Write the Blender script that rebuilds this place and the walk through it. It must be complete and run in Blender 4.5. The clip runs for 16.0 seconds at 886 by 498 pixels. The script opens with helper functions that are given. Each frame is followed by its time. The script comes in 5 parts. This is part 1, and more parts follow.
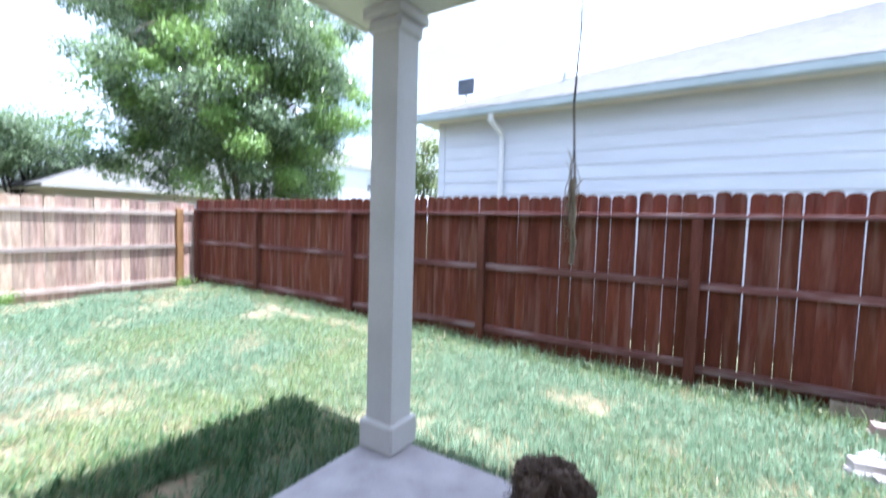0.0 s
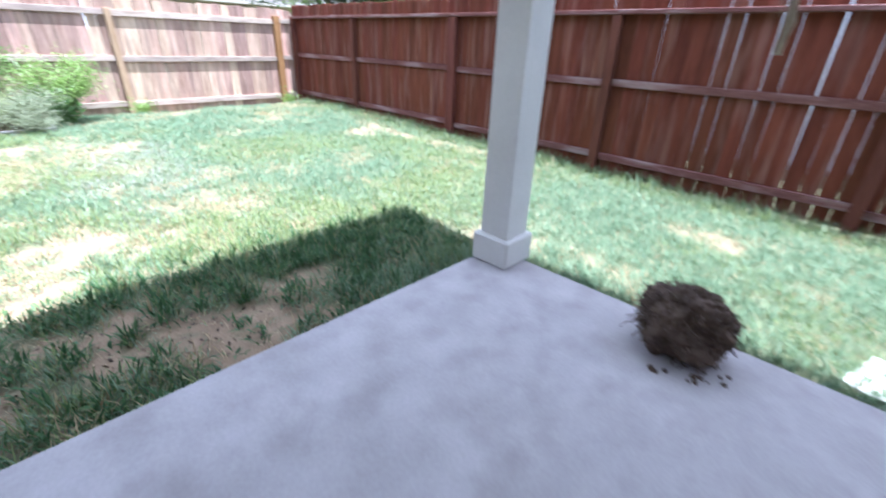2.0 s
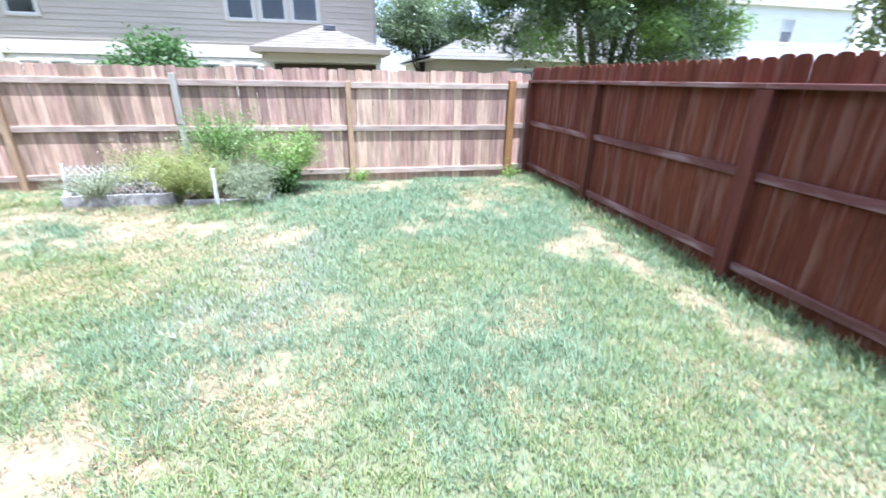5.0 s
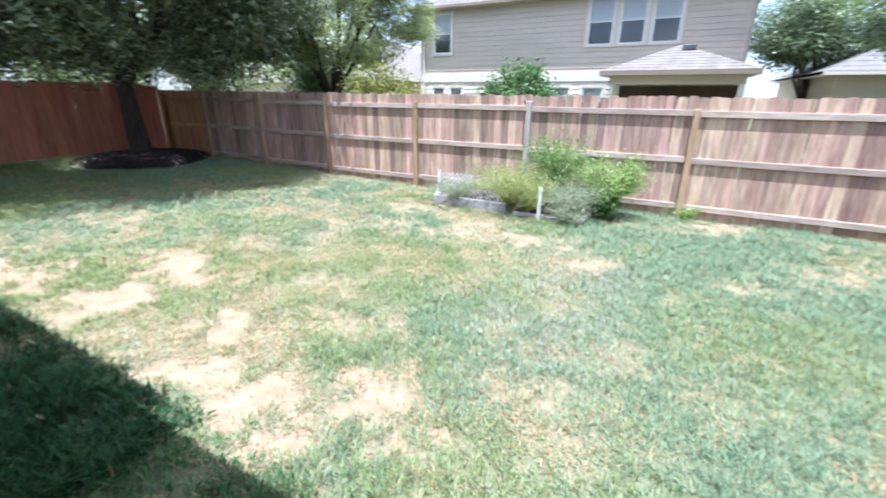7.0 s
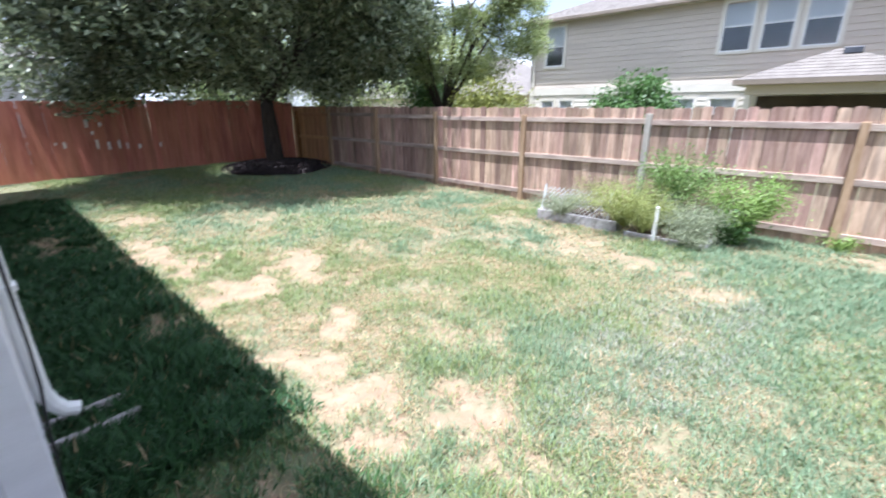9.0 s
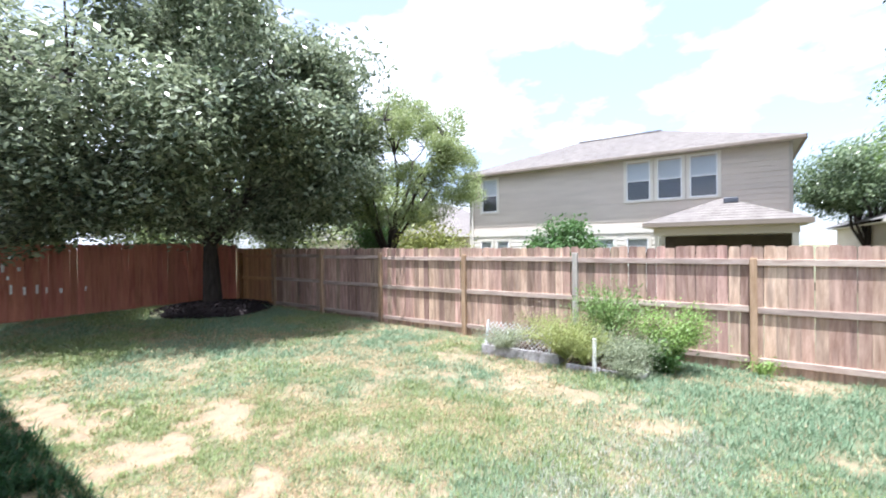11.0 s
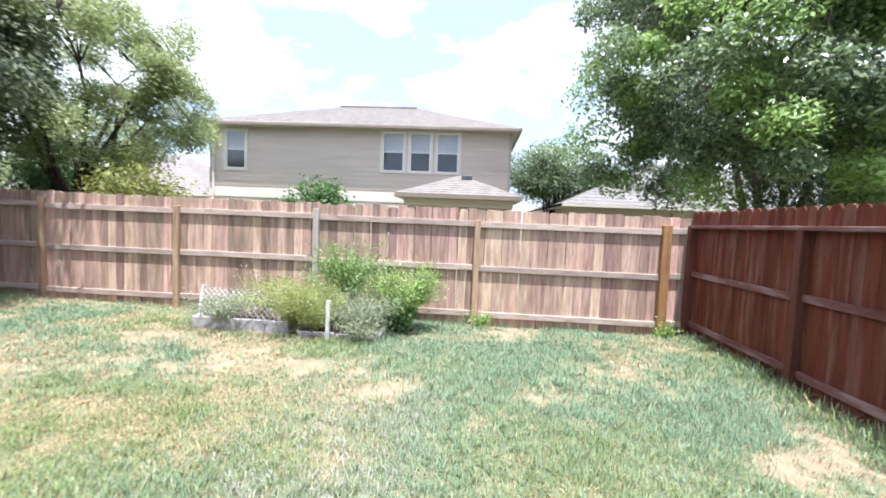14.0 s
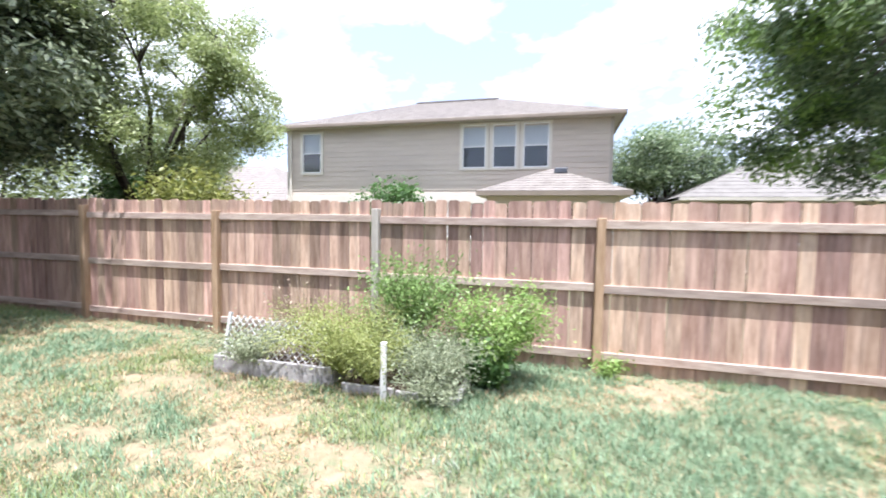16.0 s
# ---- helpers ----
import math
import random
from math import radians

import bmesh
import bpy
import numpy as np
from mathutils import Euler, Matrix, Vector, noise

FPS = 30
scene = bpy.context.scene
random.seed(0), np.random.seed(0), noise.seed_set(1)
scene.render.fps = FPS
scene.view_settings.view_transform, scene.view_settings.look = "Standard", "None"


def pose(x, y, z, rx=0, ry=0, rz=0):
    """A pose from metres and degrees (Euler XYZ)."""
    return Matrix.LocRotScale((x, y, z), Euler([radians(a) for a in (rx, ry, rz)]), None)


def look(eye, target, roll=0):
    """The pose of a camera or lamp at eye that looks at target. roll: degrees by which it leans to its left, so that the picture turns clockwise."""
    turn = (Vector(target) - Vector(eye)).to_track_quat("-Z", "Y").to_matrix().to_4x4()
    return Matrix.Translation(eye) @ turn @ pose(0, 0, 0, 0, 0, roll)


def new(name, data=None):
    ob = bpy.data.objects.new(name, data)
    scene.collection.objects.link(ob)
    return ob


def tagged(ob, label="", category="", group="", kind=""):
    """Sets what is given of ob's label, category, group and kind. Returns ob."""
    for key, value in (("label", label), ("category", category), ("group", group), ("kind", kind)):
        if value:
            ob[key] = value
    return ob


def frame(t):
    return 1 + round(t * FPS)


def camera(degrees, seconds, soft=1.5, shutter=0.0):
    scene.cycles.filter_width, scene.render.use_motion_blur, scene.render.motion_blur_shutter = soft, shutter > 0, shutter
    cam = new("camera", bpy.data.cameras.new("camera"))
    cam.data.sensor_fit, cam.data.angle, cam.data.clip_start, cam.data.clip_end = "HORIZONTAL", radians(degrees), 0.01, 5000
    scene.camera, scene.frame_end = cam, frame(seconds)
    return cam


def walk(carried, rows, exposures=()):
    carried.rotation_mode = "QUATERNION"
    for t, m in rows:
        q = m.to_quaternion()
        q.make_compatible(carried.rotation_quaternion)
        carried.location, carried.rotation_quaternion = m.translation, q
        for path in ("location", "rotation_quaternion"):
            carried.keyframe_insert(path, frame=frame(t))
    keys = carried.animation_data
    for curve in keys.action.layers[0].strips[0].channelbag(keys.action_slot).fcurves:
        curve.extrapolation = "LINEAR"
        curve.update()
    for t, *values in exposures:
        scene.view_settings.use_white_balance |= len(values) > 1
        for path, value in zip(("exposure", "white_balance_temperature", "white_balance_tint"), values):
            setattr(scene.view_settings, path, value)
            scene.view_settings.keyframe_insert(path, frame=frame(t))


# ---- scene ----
cam = camera(92.1, 16.0, soft=1.7, shutter=0.5)
PATH = [
    (0, (0.211, -1.514, 1.486), (-0.869, 0.165, 1.363), 1.6),
    (0.5, (0.2, -1.506, 1.389), (-0.901, 0.052, 0.789), 1.9),
    (1, (0.187, -1.516, 1.314), (-0.89, -0.086, 0.424), 2.4),
    (1.5, (0.132, -1.525, 1.318), (-0.972, -0.112, 0.433), 2.7),
    (2, (-0.081, -1.457, 1.287), (-1.331, -0.164, 0.411), 2.1),
    (2.5, (-0.422, -1.154, 1.354), (-1.94, -0.091, 0.601), 3.6),
    (3, (-0.818, -0.873, 1.323), (-2.444, 0.052, 0.617), 4.3),
    (5.3, (-1.879, 0.337, 1.711), (-3.726, 0.572, 0.982), 0.6),
    (5.5, (-1.864, 0.376, 1.746), (-3.728, 0.476, 1.027), 0.6),
    (6, (-1.914, 0.284, 1.74), (-3.76, -0.026, 1.037), 0.4),
    (6.5, (-1.892, 0.215, 1.753), (-3.661, -0.421, 1.07), 0.7),
    (7, (-1.867, 0.15, 1.785), (-3.518, -0.748, 1.101), 0.4),
    (7.5, (-1.822, 0.09, 1.822), (-3.324, -1.042, 1.141), 0.3),
    (8, (-1.796, 0.055, 1.816), (-3.148, -1.258, 1.148), 0.2),
    (8.5, (-1.813, 0.04, 1.809), (-3.086, -1.351, 1.143), 0.1),
    (9, (-1.852, 0.071, 1.783), (-3.26, -1.201, 1.153), -0.2),
    (9.2, (-1.872, 0.073, 1.781), (-3.345, -1.161, 1.226), -0.5),
    (11.3, (-1.894, 0.192, 1.806), (-3.578, -0.885, 1.878), 0.7),
    (11.5, (-1.903, 0.214, 1.793), (-3.664, -0.733, 1.862), 0.9),
    (12, (-1.905, 0.235, 1.776), (-3.81, -0.374, 1.792), 1.2),
    (12.5, (-1.954, 0.248, 1.736), (-3.927, -0.067, 1.65), 1.2),
    (13, (-2.06, 0.259, 1.679), (-4.028, 0.094, 1.357), 1.0),
    (13.5, (-2.371, 0.282, 1.577), (-4.362, 0.101, 1.525), 2.3),
    (14, (-2.814, 0.241, 1.529), (-4.805, 0.095, 1.406), 2.4),
    (14.5, (-3.282, 0.14, 1.525), (-5.274, 0.072, 1.36), 0.4),
    (15, (-3.815, 0.074, 1.518), (-5.802, -0.152, 1.513), 2.3),
    (15.5, (-4.29, -0.035, 1.496), (-6.263, -0.363, 1.458), 2.3),
    (16, (-4.711, -0.166, 1.507), (-6.639, -0.684, 1.387), 1.0),
]
EXPOSURES = [(0.0, 1.91, 5100, 14), (0.8, 2.01, 5100, 14), (2.5, 2.03, 5100, 15), (3.2, 1.97, 5100, 15), (5.5, 1.7, 5150, 15), (7.0, 1.51, 5250, 15), (8.5, 1.43, 5400, 16), (9.2, 1.43, 5450, 16), (11.3, 1.53, 5600, 16), (13.0, 1.49, 5650, 16), (16.0, 1.53, 5750, 17)]
walk(cam, [(t, look(eye, target, roll)) for t, eye, target, roll in PATH], EXPOSURES)

# ---- world and sun ----
SUN_FROM = Vector((0.64, 0.17, 3.1)).normalized()
world = bpy.data.worlds.new("sky")
scene.world = world
world.use_nodes = True
wt = world.node_tree
wt.nodes.clear()
sky = wt.nodes.new("ShaderNodeTexSky")
sky.sky_type, sky.sun_disc = "NISHITA", False
sky.sun_elevation = math.asin(SUN_FROM.z)
sky.sun_rotation = math.atan2(SUN_FROM.x, SUN_FROM.y)
sky.altitude, sky.air_density, sky.dust_density, sky.ozone_density = 150, 1.0, 1.5, 1.0
coord = wt.nodes.new("ShaderNodeTexCoord")
squash = wt.nodes.new("ShaderNodeMapping")
squash.inputs["Scale"].default_value = (1.0, 1.0, 2.2)
squash.inputs["Location"].default_value = (0.35, 0.1, 0.25)
cloud = wt.nodes.new("ShaderNodeTexNoise")
cloud.inputs["Scale"].default_value, cloud.inputs["Detail"].default_value, cloud.inputs["Roughness"].default_value = 2.1, 8.0, 0.55
ramp = wt.nodes.new("ShaderNodeValToRGB")
ramp.color_ramp.elements[0].position, ramp.color_ramp.elements[1].position = 0.44, 0.56
ramp.color_ramp.elements[0].color = (0.24, 0.24, 0.24, 1)
mixc = wt.nodes.new("ShaderNodeMix")
mixc.data_type = "RGBA"
mixc.inputs["B"].default_value = (10.5, 10.8, 11.2, 1.0)
back = wt.nodes.new("ShaderNodeBackground")
back.inputs["Strength"].default_value = 0.083
wout = wt.nodes.new("ShaderNodeOutputWorld")
wt.links.new(coord.outputs["Generated"], squash.inputs["Vector"])
wt.links.new(squash.outputs["Vector"], cloud.inputs["Vector"])
wt.links.new(cloud.outputs["Fac"], ramp.inputs["Fac"])
wt.links.new(ramp.outputs["Color"], mixc.inputs["Factor"])
wt.links.new(sky.outputs["Color"], mixc.inputs["A"])
wt.links.new(mixc.outputs["Result"], back.inputs["Color"])
wt.links.new(back.outputs["Background"], wout.inputs["Surface"])
sun = new("sun", bpy.data.lights.new("sun", "SUN"))
sun.data.energy, sun.data.angle, sun.data.color = 5.0, radians(0.55), (1.0, 0.95, 0.87)
sun.matrix_world = look(SUN_FROM * 40, (0, 0, 0))


# ---- materials ----
def material(name, dark, light, scale=6.0, rough=0.8, grain=(1, 1, 1), bump=0.3, fine=40.0, random_tint=0.0, metal=0.0, spec=0.3, stain=None, stain_scale=1.2, stain_amount=0.5, island=False, coords="Object"):
    """Two noises, coarse and fine, blend dark into light; optional stains, a tint per piece and bump."""
    m = bpy.data.materials.new(name)
    m.use_nodes = True
    nt = m.node_tree
    bsdf = nt.nodes["Principled BSDF"]
    tc = nt.nodes.new("ShaderNodeTexCoord")
    mp = nt.nodes.new("ShaderNodeMapping")
    mp.inputs["Scale"].default_value = grain
    nt.links.new(tc.outputs[coords], mp.inputs["Vector"])
    vector = mp.outputs["Vector"]
    info = nt.nodes.new("ShaderNodeNewGeometry" if island else "ShaderNodeObjectInfo")
    rnd = info.outputs["Random Per Island" if island else "Random"]
    if random_tint:
        shift = nt.nodes.new("ShaderNodeVectorMath")
        shift.operation = "MULTIPLY_ADD"
        comb = nt.nodes.new("ShaderNodeCombineXYZ")
        for k in range(3):
            nt.links.new(rnd, comb.inputs[k])
        shift.inputs[1].default_value = (37, 53, 71)
        nt.links.new(comb.outputs[0], shift.inputs[0])
        nt.links.new(vector, shift.inputs[2])
        vector = shift.outputs[0]
    n1 = nt.nodes.new("ShaderNodeTexNoise")
    n1.inputs["Scale"].default_value, n1.inputs["Detail"].default_value = scale, 5
    n2 = nt.nodes.new("ShaderNodeTexNoise")
    n2.inputs["Scale"].default_value, n2.inputs["Detail"].default_value = fine, 3
    for n in (n1, n2):
        nt.links.new(vector, n.inputs["Vector"])
    add = nt.nodes.new("ShaderNodeMath")
    add.operation = "MULTIPLY_ADD"
    nt.links.new(n2.outputs["Fac"], add.inputs[0])
    add.inputs[1].default_value = 0.4
    nt.links.new(n1.outputs["Fac"], add.inputs[2])
    rng = nt.nodes.new("ShaderNodeMapRange")
    rng.inputs["From Min"].default_value, rng.inputs["From Max"].default_value = 0.45, 0.95
    nt.links.new(add.outputs[0], rng.inputs["Value"])
    mix = nt.nodes.new("ShaderNodeMix")
    mix.data_type = "RGBA"
    mix.inputs["A"].default_value, mix.inputs["B"].default_value = (*dark, 1), (*light, 1)
    nt.links.new(rng.outputs[0], mix.inputs["Factor"])
    col = mix.outputs["Result"]
    if stain:
        n3 = nt.nodes.new("ShaderNodeTexNoise")
        n3.inputs["Scale"].default_value, n3.inputs["Detail"].default_value = stain_scale, 6
        nt.links.new(vector, n3.inputs["Vector"])
        r3 = nt.nodes.new("ShaderNodeMapRange")
        r3.inputs["From Min"].default_value, r3.inputs["From Max"].default_value, r3.inputs["To Max"].default_value = 0.5, 0.72, stain_amount
        nt.links.new(n3.outputs["Fac"], r3.inputs["Value"])
        ms = nt.nodes.new("ShaderNodeMix")
        ms.data_type = "RGBA"
        ms.inputs["B"].default_value = (*stain, 1)
        nt.links.new(r3.outputs[0], ms.inputs["Factor"])
        nt.links.new(col, ms.inputs["A"])
        col = ms.outputs["Result"]
    if random_tint:
        hsv = nt.nodes.new("ShaderNodeHueSaturation")
        val = nt.nodes.new("ShaderNodeMapRange")
        val.inputs["To Min"].default_value, val.inputs["To Max"].default_value = 1 - random_tint, 1 + random_tint
        nt.links.new(rnd, val.inputs["Value"])
        nt.links.new(val.outputs[0], hsv.inputs["Value"])
        mul = nt.nodes.new("ShaderNodeMath")
        mul.operation = "MULTIPLY"
        mul.inputs[1].default_value = 7.31
        fr = nt.nodes.new("ShaderNodeMath")
        fr.operation = "FRACT"
        hue = nt.nodes.new("ShaderNodeMapRange")
        hue.inputs["To Min"].default_value, hue.inputs["To Max"].default_value = 0.5 - 0.04 * random_tint, 0.5 + 0.04 * random_tint
        nt.links.new(rnd, mul.inputs[0])
        nt.links.new(mul.outputs[0], fr.inputs[0])
        nt.links.new(fr.outputs[0], hue.inputs["Value"])
        nt.links.new(hue.outputs[0], hsv.inputs["Hue"])
        nt.links.new(col, hsv.inputs["Color"])
        col = hsv.outputs["Color"]
    nt.links.new(col, bsdf.inputs["Base Color"])
    bsdf.inputs["Roughness"].default_value, bsdf.inputs["Metallic"].default_value = rough, metal
    bsdf.inputs["Specular IOR Level"].default_value = spec
    if bump:
        bn = nt.nodes.new("ShaderNodeBump")
        bn.inputs["Strength"].default_value, bn.inputs["Distance"].default_value = bump, 0.01
        nt.links.new(add.outputs[0], bn.inputs["Height"])
        nt.links.new(bn.outputs["Normal"], bsdf.inputs["Normal"])
    return m


def leaf_material(name, dark, light, gloss=0.45, through_light=0.35):
    """Leaves: tint per leaf, some light passing through."""
    m = bpy.data.materials.new(name)
    m.use_nodes = True
    nt = m.node_tree
    bsdf = nt.nodes["Principled BSDF"]
    geo = nt.nodes.new("ShaderNodeNewGeometry")
    mix = nt.nodes.new("ShaderNodeMix")
    mix.data_type = "RGBA"
    mix.inputs["A"].default_value, mix.inputs["B"].default_value = (*dark, 1), (*light, 1)
    nt.links.new(geo.outputs["Random Per Island"], mix.inputs["Factor"])
    nt.links.new(mix.outputs["Result"], bsdf.inputs["Base Color"])
    bsdf.inputs["Roughness"].default_value = gloss
    tr = nt.nodes.new("ShaderNodeBsdfTranslucent")
    nt.links.new(mix.outputs["Result"], tr.inputs["Color"])
    ms = nt.nodes.new("ShaderNodeMixShader")
    ms.inputs[0].default_value = through_light
    out = nt.nodes["Material Output"]
    nt.links.new(bsdf.outputs[0], ms.inputs[1])
    nt.links.new(tr.outputs[0], ms.inputs[2])
    nt.links.new(ms.outputs[0], out.inputs["Surface"])
    return m


CEDAR = material("weathered_cedar", (0.26, 0.16, 0.115), (0.55, 0.39, 0.30), 2.2, 0.85, (9, 9, 1.0), 0.25, 14, 0.42, stain=(0.14, 0.105, 0.092), stain_scale=1.0, stain_amount=0.62)
CEDAR_RAIL = material("grey_cedar_rail", (0.27, 0.20, 0.16), (0.50, 0.41, 0.34), 2.5, 0.85, (6, 1.0, 6), 0.25, 14, 0.15, stain=(0.22, 0.18, 0.16), stain_scale=1.4)
CEDAR_POST = material("tan_pine_post", (0.27, 0.18, 0.10), (0.46, 0.33, 0.21), 2.5, 0.85, (8, 8, 1.0), 0.25, 14, 0.12)
GREY_POST = material("grey_pine_post", (0.27, 0.25, 0.21), (0.47, 0.44, 0.38), 2.5, 0.85, (8, 8, 1.0), 0.25, 14, 0.1)
NEW_POST = material("orange_treated_post", (0.17, 0.085, 0.03), (0.30, 0.165, 0.065), 2.5, 0.8, (8, 8, 1.0), 0.25, 14, 0.1)
NEW_CEDAR = material("fresh_cedar", (0.36, 0.19, 0.09), (0.56, 0.33, 0.17), 2.2, 0.8, (9, 9, 1.0), 0.25, 14, 0.2)
RED_WOOD = material("red_stained_wood", (0.073, 0.021, 0.012), (0.15, 0.047, 0.026), 1.6, 0.85, (7, 7, 0.8), 0.25, 12, 0.13, stain=(0.23, 0.13, 0.10), stain_scale=1.3, stain_amount=0.55, spec=0.12)
RED_RAIL = material("red_stained_rail", (0.10, 0.040, 0.034), (0.21, 0.10, 0.09), 1.6, 0.75, (1.0, 6, 6), 0.25, 12, 0.15, stain=(0.33, 0.26, 0.25), stain_scale=1.6, stain_amount=0.7, spec=0.12)
RED_POST = material("red_stained_post", (0.07, 0.025, 0.017), (0.14, 0.05, 0.035), 1.6, 0.75, (7, 7, 0.8), 0.25, 12, 0.12, spec=0.12)
RED_BRIGHT = material("bright_red_stained_wood", (0.38, 0.135, 0.088), (0.55, 0.225, 0.155), 1.6, 0.75, (7, 7, 0.8), 0.25, 12, 0.15, stain=(0.14, 0.045, 0.03), stain_scale=1.0, stain_amount=0.5)
CONCRETE = material("patio_concrete", (0.335, 0.305, 0.305), (0.465, 0.43, 0.435), 4.0, 0.75, bump=0.15, fine=60, stain=(0.25, 0.215, 0.215), stain_scale=4.5, stain_amount=0.5)
BEIGE = material("beige_column_paint", (0.58, 0.55, 0.52), (0.67, 0.64, 0.61), 2.0, 0.6, bump=0.1, fine=50, stain=(0.40, 0.37, 0.34), stain_scale=1.6, stain_amount=0.35)
PORCH_WHITE = material("porch_cream_paint", (0.66, 0.64, 0.55), (0.72, 0.70, 0.62), 2.0, 0.6, bump=0.05)
SIDING_WHITE = material("white_siding_paint", (0.68, 0.67, 0.70), (0.76, 0.75, 0.78), 2.5, 0.6, (1, 1, 4), 0.12, 30, stain=(0.58, 0.57, 0.59), stain_scale=1.2, stain_amount=0.3)
NB_WHITE = material("pale_blue_white_siding", (0.60, 0.62, 0.66), (0.68, 0.70, 0.74), 1.5, 0.6, (0.6, 0.6, 4), 0.1, 25, stain=(0.52, 0.54, 0.57), stain_scale=0.8, stain_amount=0.3)
TAUPE = material("taupe_siding", (0.48, 0.415, 0.35), (0.56, 0.49, 0.415), 1.2, 0.7, (0.6, 0.6, 4), 0.1, 25, stain=(0.27, 0.24, 0.205), stain_scale=0.5, stain_amount=0.35)
CREAM = material("cream_trim", (0.58, 0.54, 0.46), (0.66, 0.62, 0.54), 1.5, 0.65, bump=0.08)
TAUPE_TRIM = material("taupe_trim", (0.36, 0.325, 0.28), (0.42, 0.38, 0.33), 1.5, 0.65, bump=0.08)
EAVE_BROWN = material("brown_gutter", (0.20, 0.165, 0.13), (0.26, 0.215, 0.17), 1.5, 0.5, bump=0.05)
GREEN_GUTTER = material("grey_green_gutter", (0.34, 0.39, 0.38), (0.42, 0.47, 0.46), 1.5, 0.45, bump=0.05)
TAN_WALL = material("tan_wall", (0.42, 0.36, 0.27), (0.50, 0.44, 0.34), 1.0, 0.75, (0.6, 0.6, 4), 0.1)
SHINGLE = material("grey_brown_shingles", (0.135, 0.12, 0.105), (0.21, 0.19, 0.17), 3.0, 0.9, (1, 1, 1), 0.5, 12, stain=(0.13, 0.115, 0.11), stain_scale=0.35, stain_amount=0.4)
SHINGLE_PALE = material("pale_grey_shingles", (0.125, 0.118, 0.108), (0.18, 0.17, 0.158), 3.0, 0.9, (1, 1, 1), 0.5, 12)
WHITE_PVC = material("white_vinyl", (0.70, 0.70, 0.69), (0.78, 0.78, 0.77), 3, 0.45, bump=0.03)
DARK_METAL = material("dark_grey_metal", (0.06, 0.065, 0.08), (0.10, 0.11, 0.13), 5, 0.5, bump=0.05)
BLACK_RUBBER = material("black_cable_rubber", (0.015, 0.015, 0.017), (0.03, 0.03, 0.032), 8, 0.55, bump=0.05)
BARK = material("dark_bark", (0.022, 0.017, 0.014), (0.07, 0.056, 0.046), 5, 0.9, (3, 3, 0.7), 0.8, 25)
BARK_PALE = material("pale_bark", (0.15, 0.11, 0.08), (0.30, 0.23, 0.18), 5, 0.9, (3, 3, 0.7), 0.8, 25)
BARK_MID = material("grey_brown_bark", (0.075, 0.057, 0.045), (0.19, 0.15, 0.12), 5, 0.9, (3, 3, 0.7), 0.8, 25)
LATTICE = material("weathered_grey_plastic", (0.42, 0.43, 0.42), (0.58, 0.59, 0.58), 5, 0.6, bump=0.1)
MULCH = material("dark_mulch", (0.012, 0.009, 0.010), (0.04, 0.03, 0.03), 12, 0.95, bump=0.8, fine=60, island=True, random_tint=0.4)
SOIL_CLUMP = material("dry_root_soil", (0.035, 0.022, 0.016), (0.13, 0.088, 0.064), 9, 0.95, bump=0.8, fine=60)
ROOTLET = material("brown_rootlets", (0.05, 0.034, 0.026), (0.19, 0.135, 0.10), 9, 0.95, bump=0.2, island=True, random_tint=0.35)
PAVER = material("pale_limestone", (0.72, 0.70, 0.66), (0.84, 0.83, 0.79), 4, 0.85, bump=0.4, fine=50)
BRICK_PALE = material("pale_brick", (0.36, 0.31, 0.31), (0.58, 0.52, 0.51), 5, 0.9, bump=0.5, fine=50, random_tint=0.2)
BRICK_PINK = material("pink_brick", (0.36, 0.24, 0.22), (0.52, 0.38, 0.36), 5, 0.9, bump=0.5, fine=50, random_tint=0.15)
GREY_TIMBER = material("weathered_grey_timber", (0.28, 0.265, 0.26), (0.56, 0.54, 0.54), 3, 0.9, (1.0, 6, 6), 0.4, 16, 0.2, stain=(0.20, 0.17, 0.15), stain_scale=2.0, stain_amount=0.6)
POTTING = material("garden_soil", (0.05, 0.035, 0.025), (0.13, 0.09, 0.065), 6, 0.95, bump=0.7)
DRY_PLANT = material("dry_brown_plant", (0.20, 0.15, 0.10), (0.42, 0.34, 0.25), 8, 0.9, bump=0.2, island=True, random_tint=0.3)
WIRE = material("rusty_wire", (0.10, 0.085, 0.075), (0.20, 0.17, 0.15), 9, 0.6, bump=0.1)
GALV = material("galvanised_metal", (0.30, 0.31, 0.33), (0.46, 0.47, 0.49), 6, 0.4, bump=0.05, metal=0.6)
BLIND = material("pale_window_blind", (0.78, 0.84, 0.86), (0.86, 0.90, 0.91), 2, 0.6, (1, 1, 12), 0.1)
SCREEN = material("dark_window_screen", (0.045, 0.05, 0.06), (0.07, 0.075, 0.085), 3, 0.35, bump=0.02)
DARK_ROOM = material("shaded_interior", (0.05, 0.04, 0.03), (0.09, 0.07, 0.05), 2, 0.9, bump=0.1)
LEAF_OAK = leaf_material("oak_leaves", (0.058, 0.086, 0.047), (0.36, 0.405, 0.25), 0.26, 0.38)
LEAF_ELM = leaf_material("elm_leaves", (0.14, 0.19, 0.065), (0.35, 0.40, 0.165), 0.5, 0.5)
LEAF_MIX = leaf_material("glossy_green_leaves", (0.058, 0.10, 0.042), (0.31, 0.39, 0.21), 0.25, 0.42)
LEAF_NEW = leaf_material("young_bright_leaves", (0.16, 0.26, 0.055), (0.33, 0.46, 0.14), 0.42, 0.44)
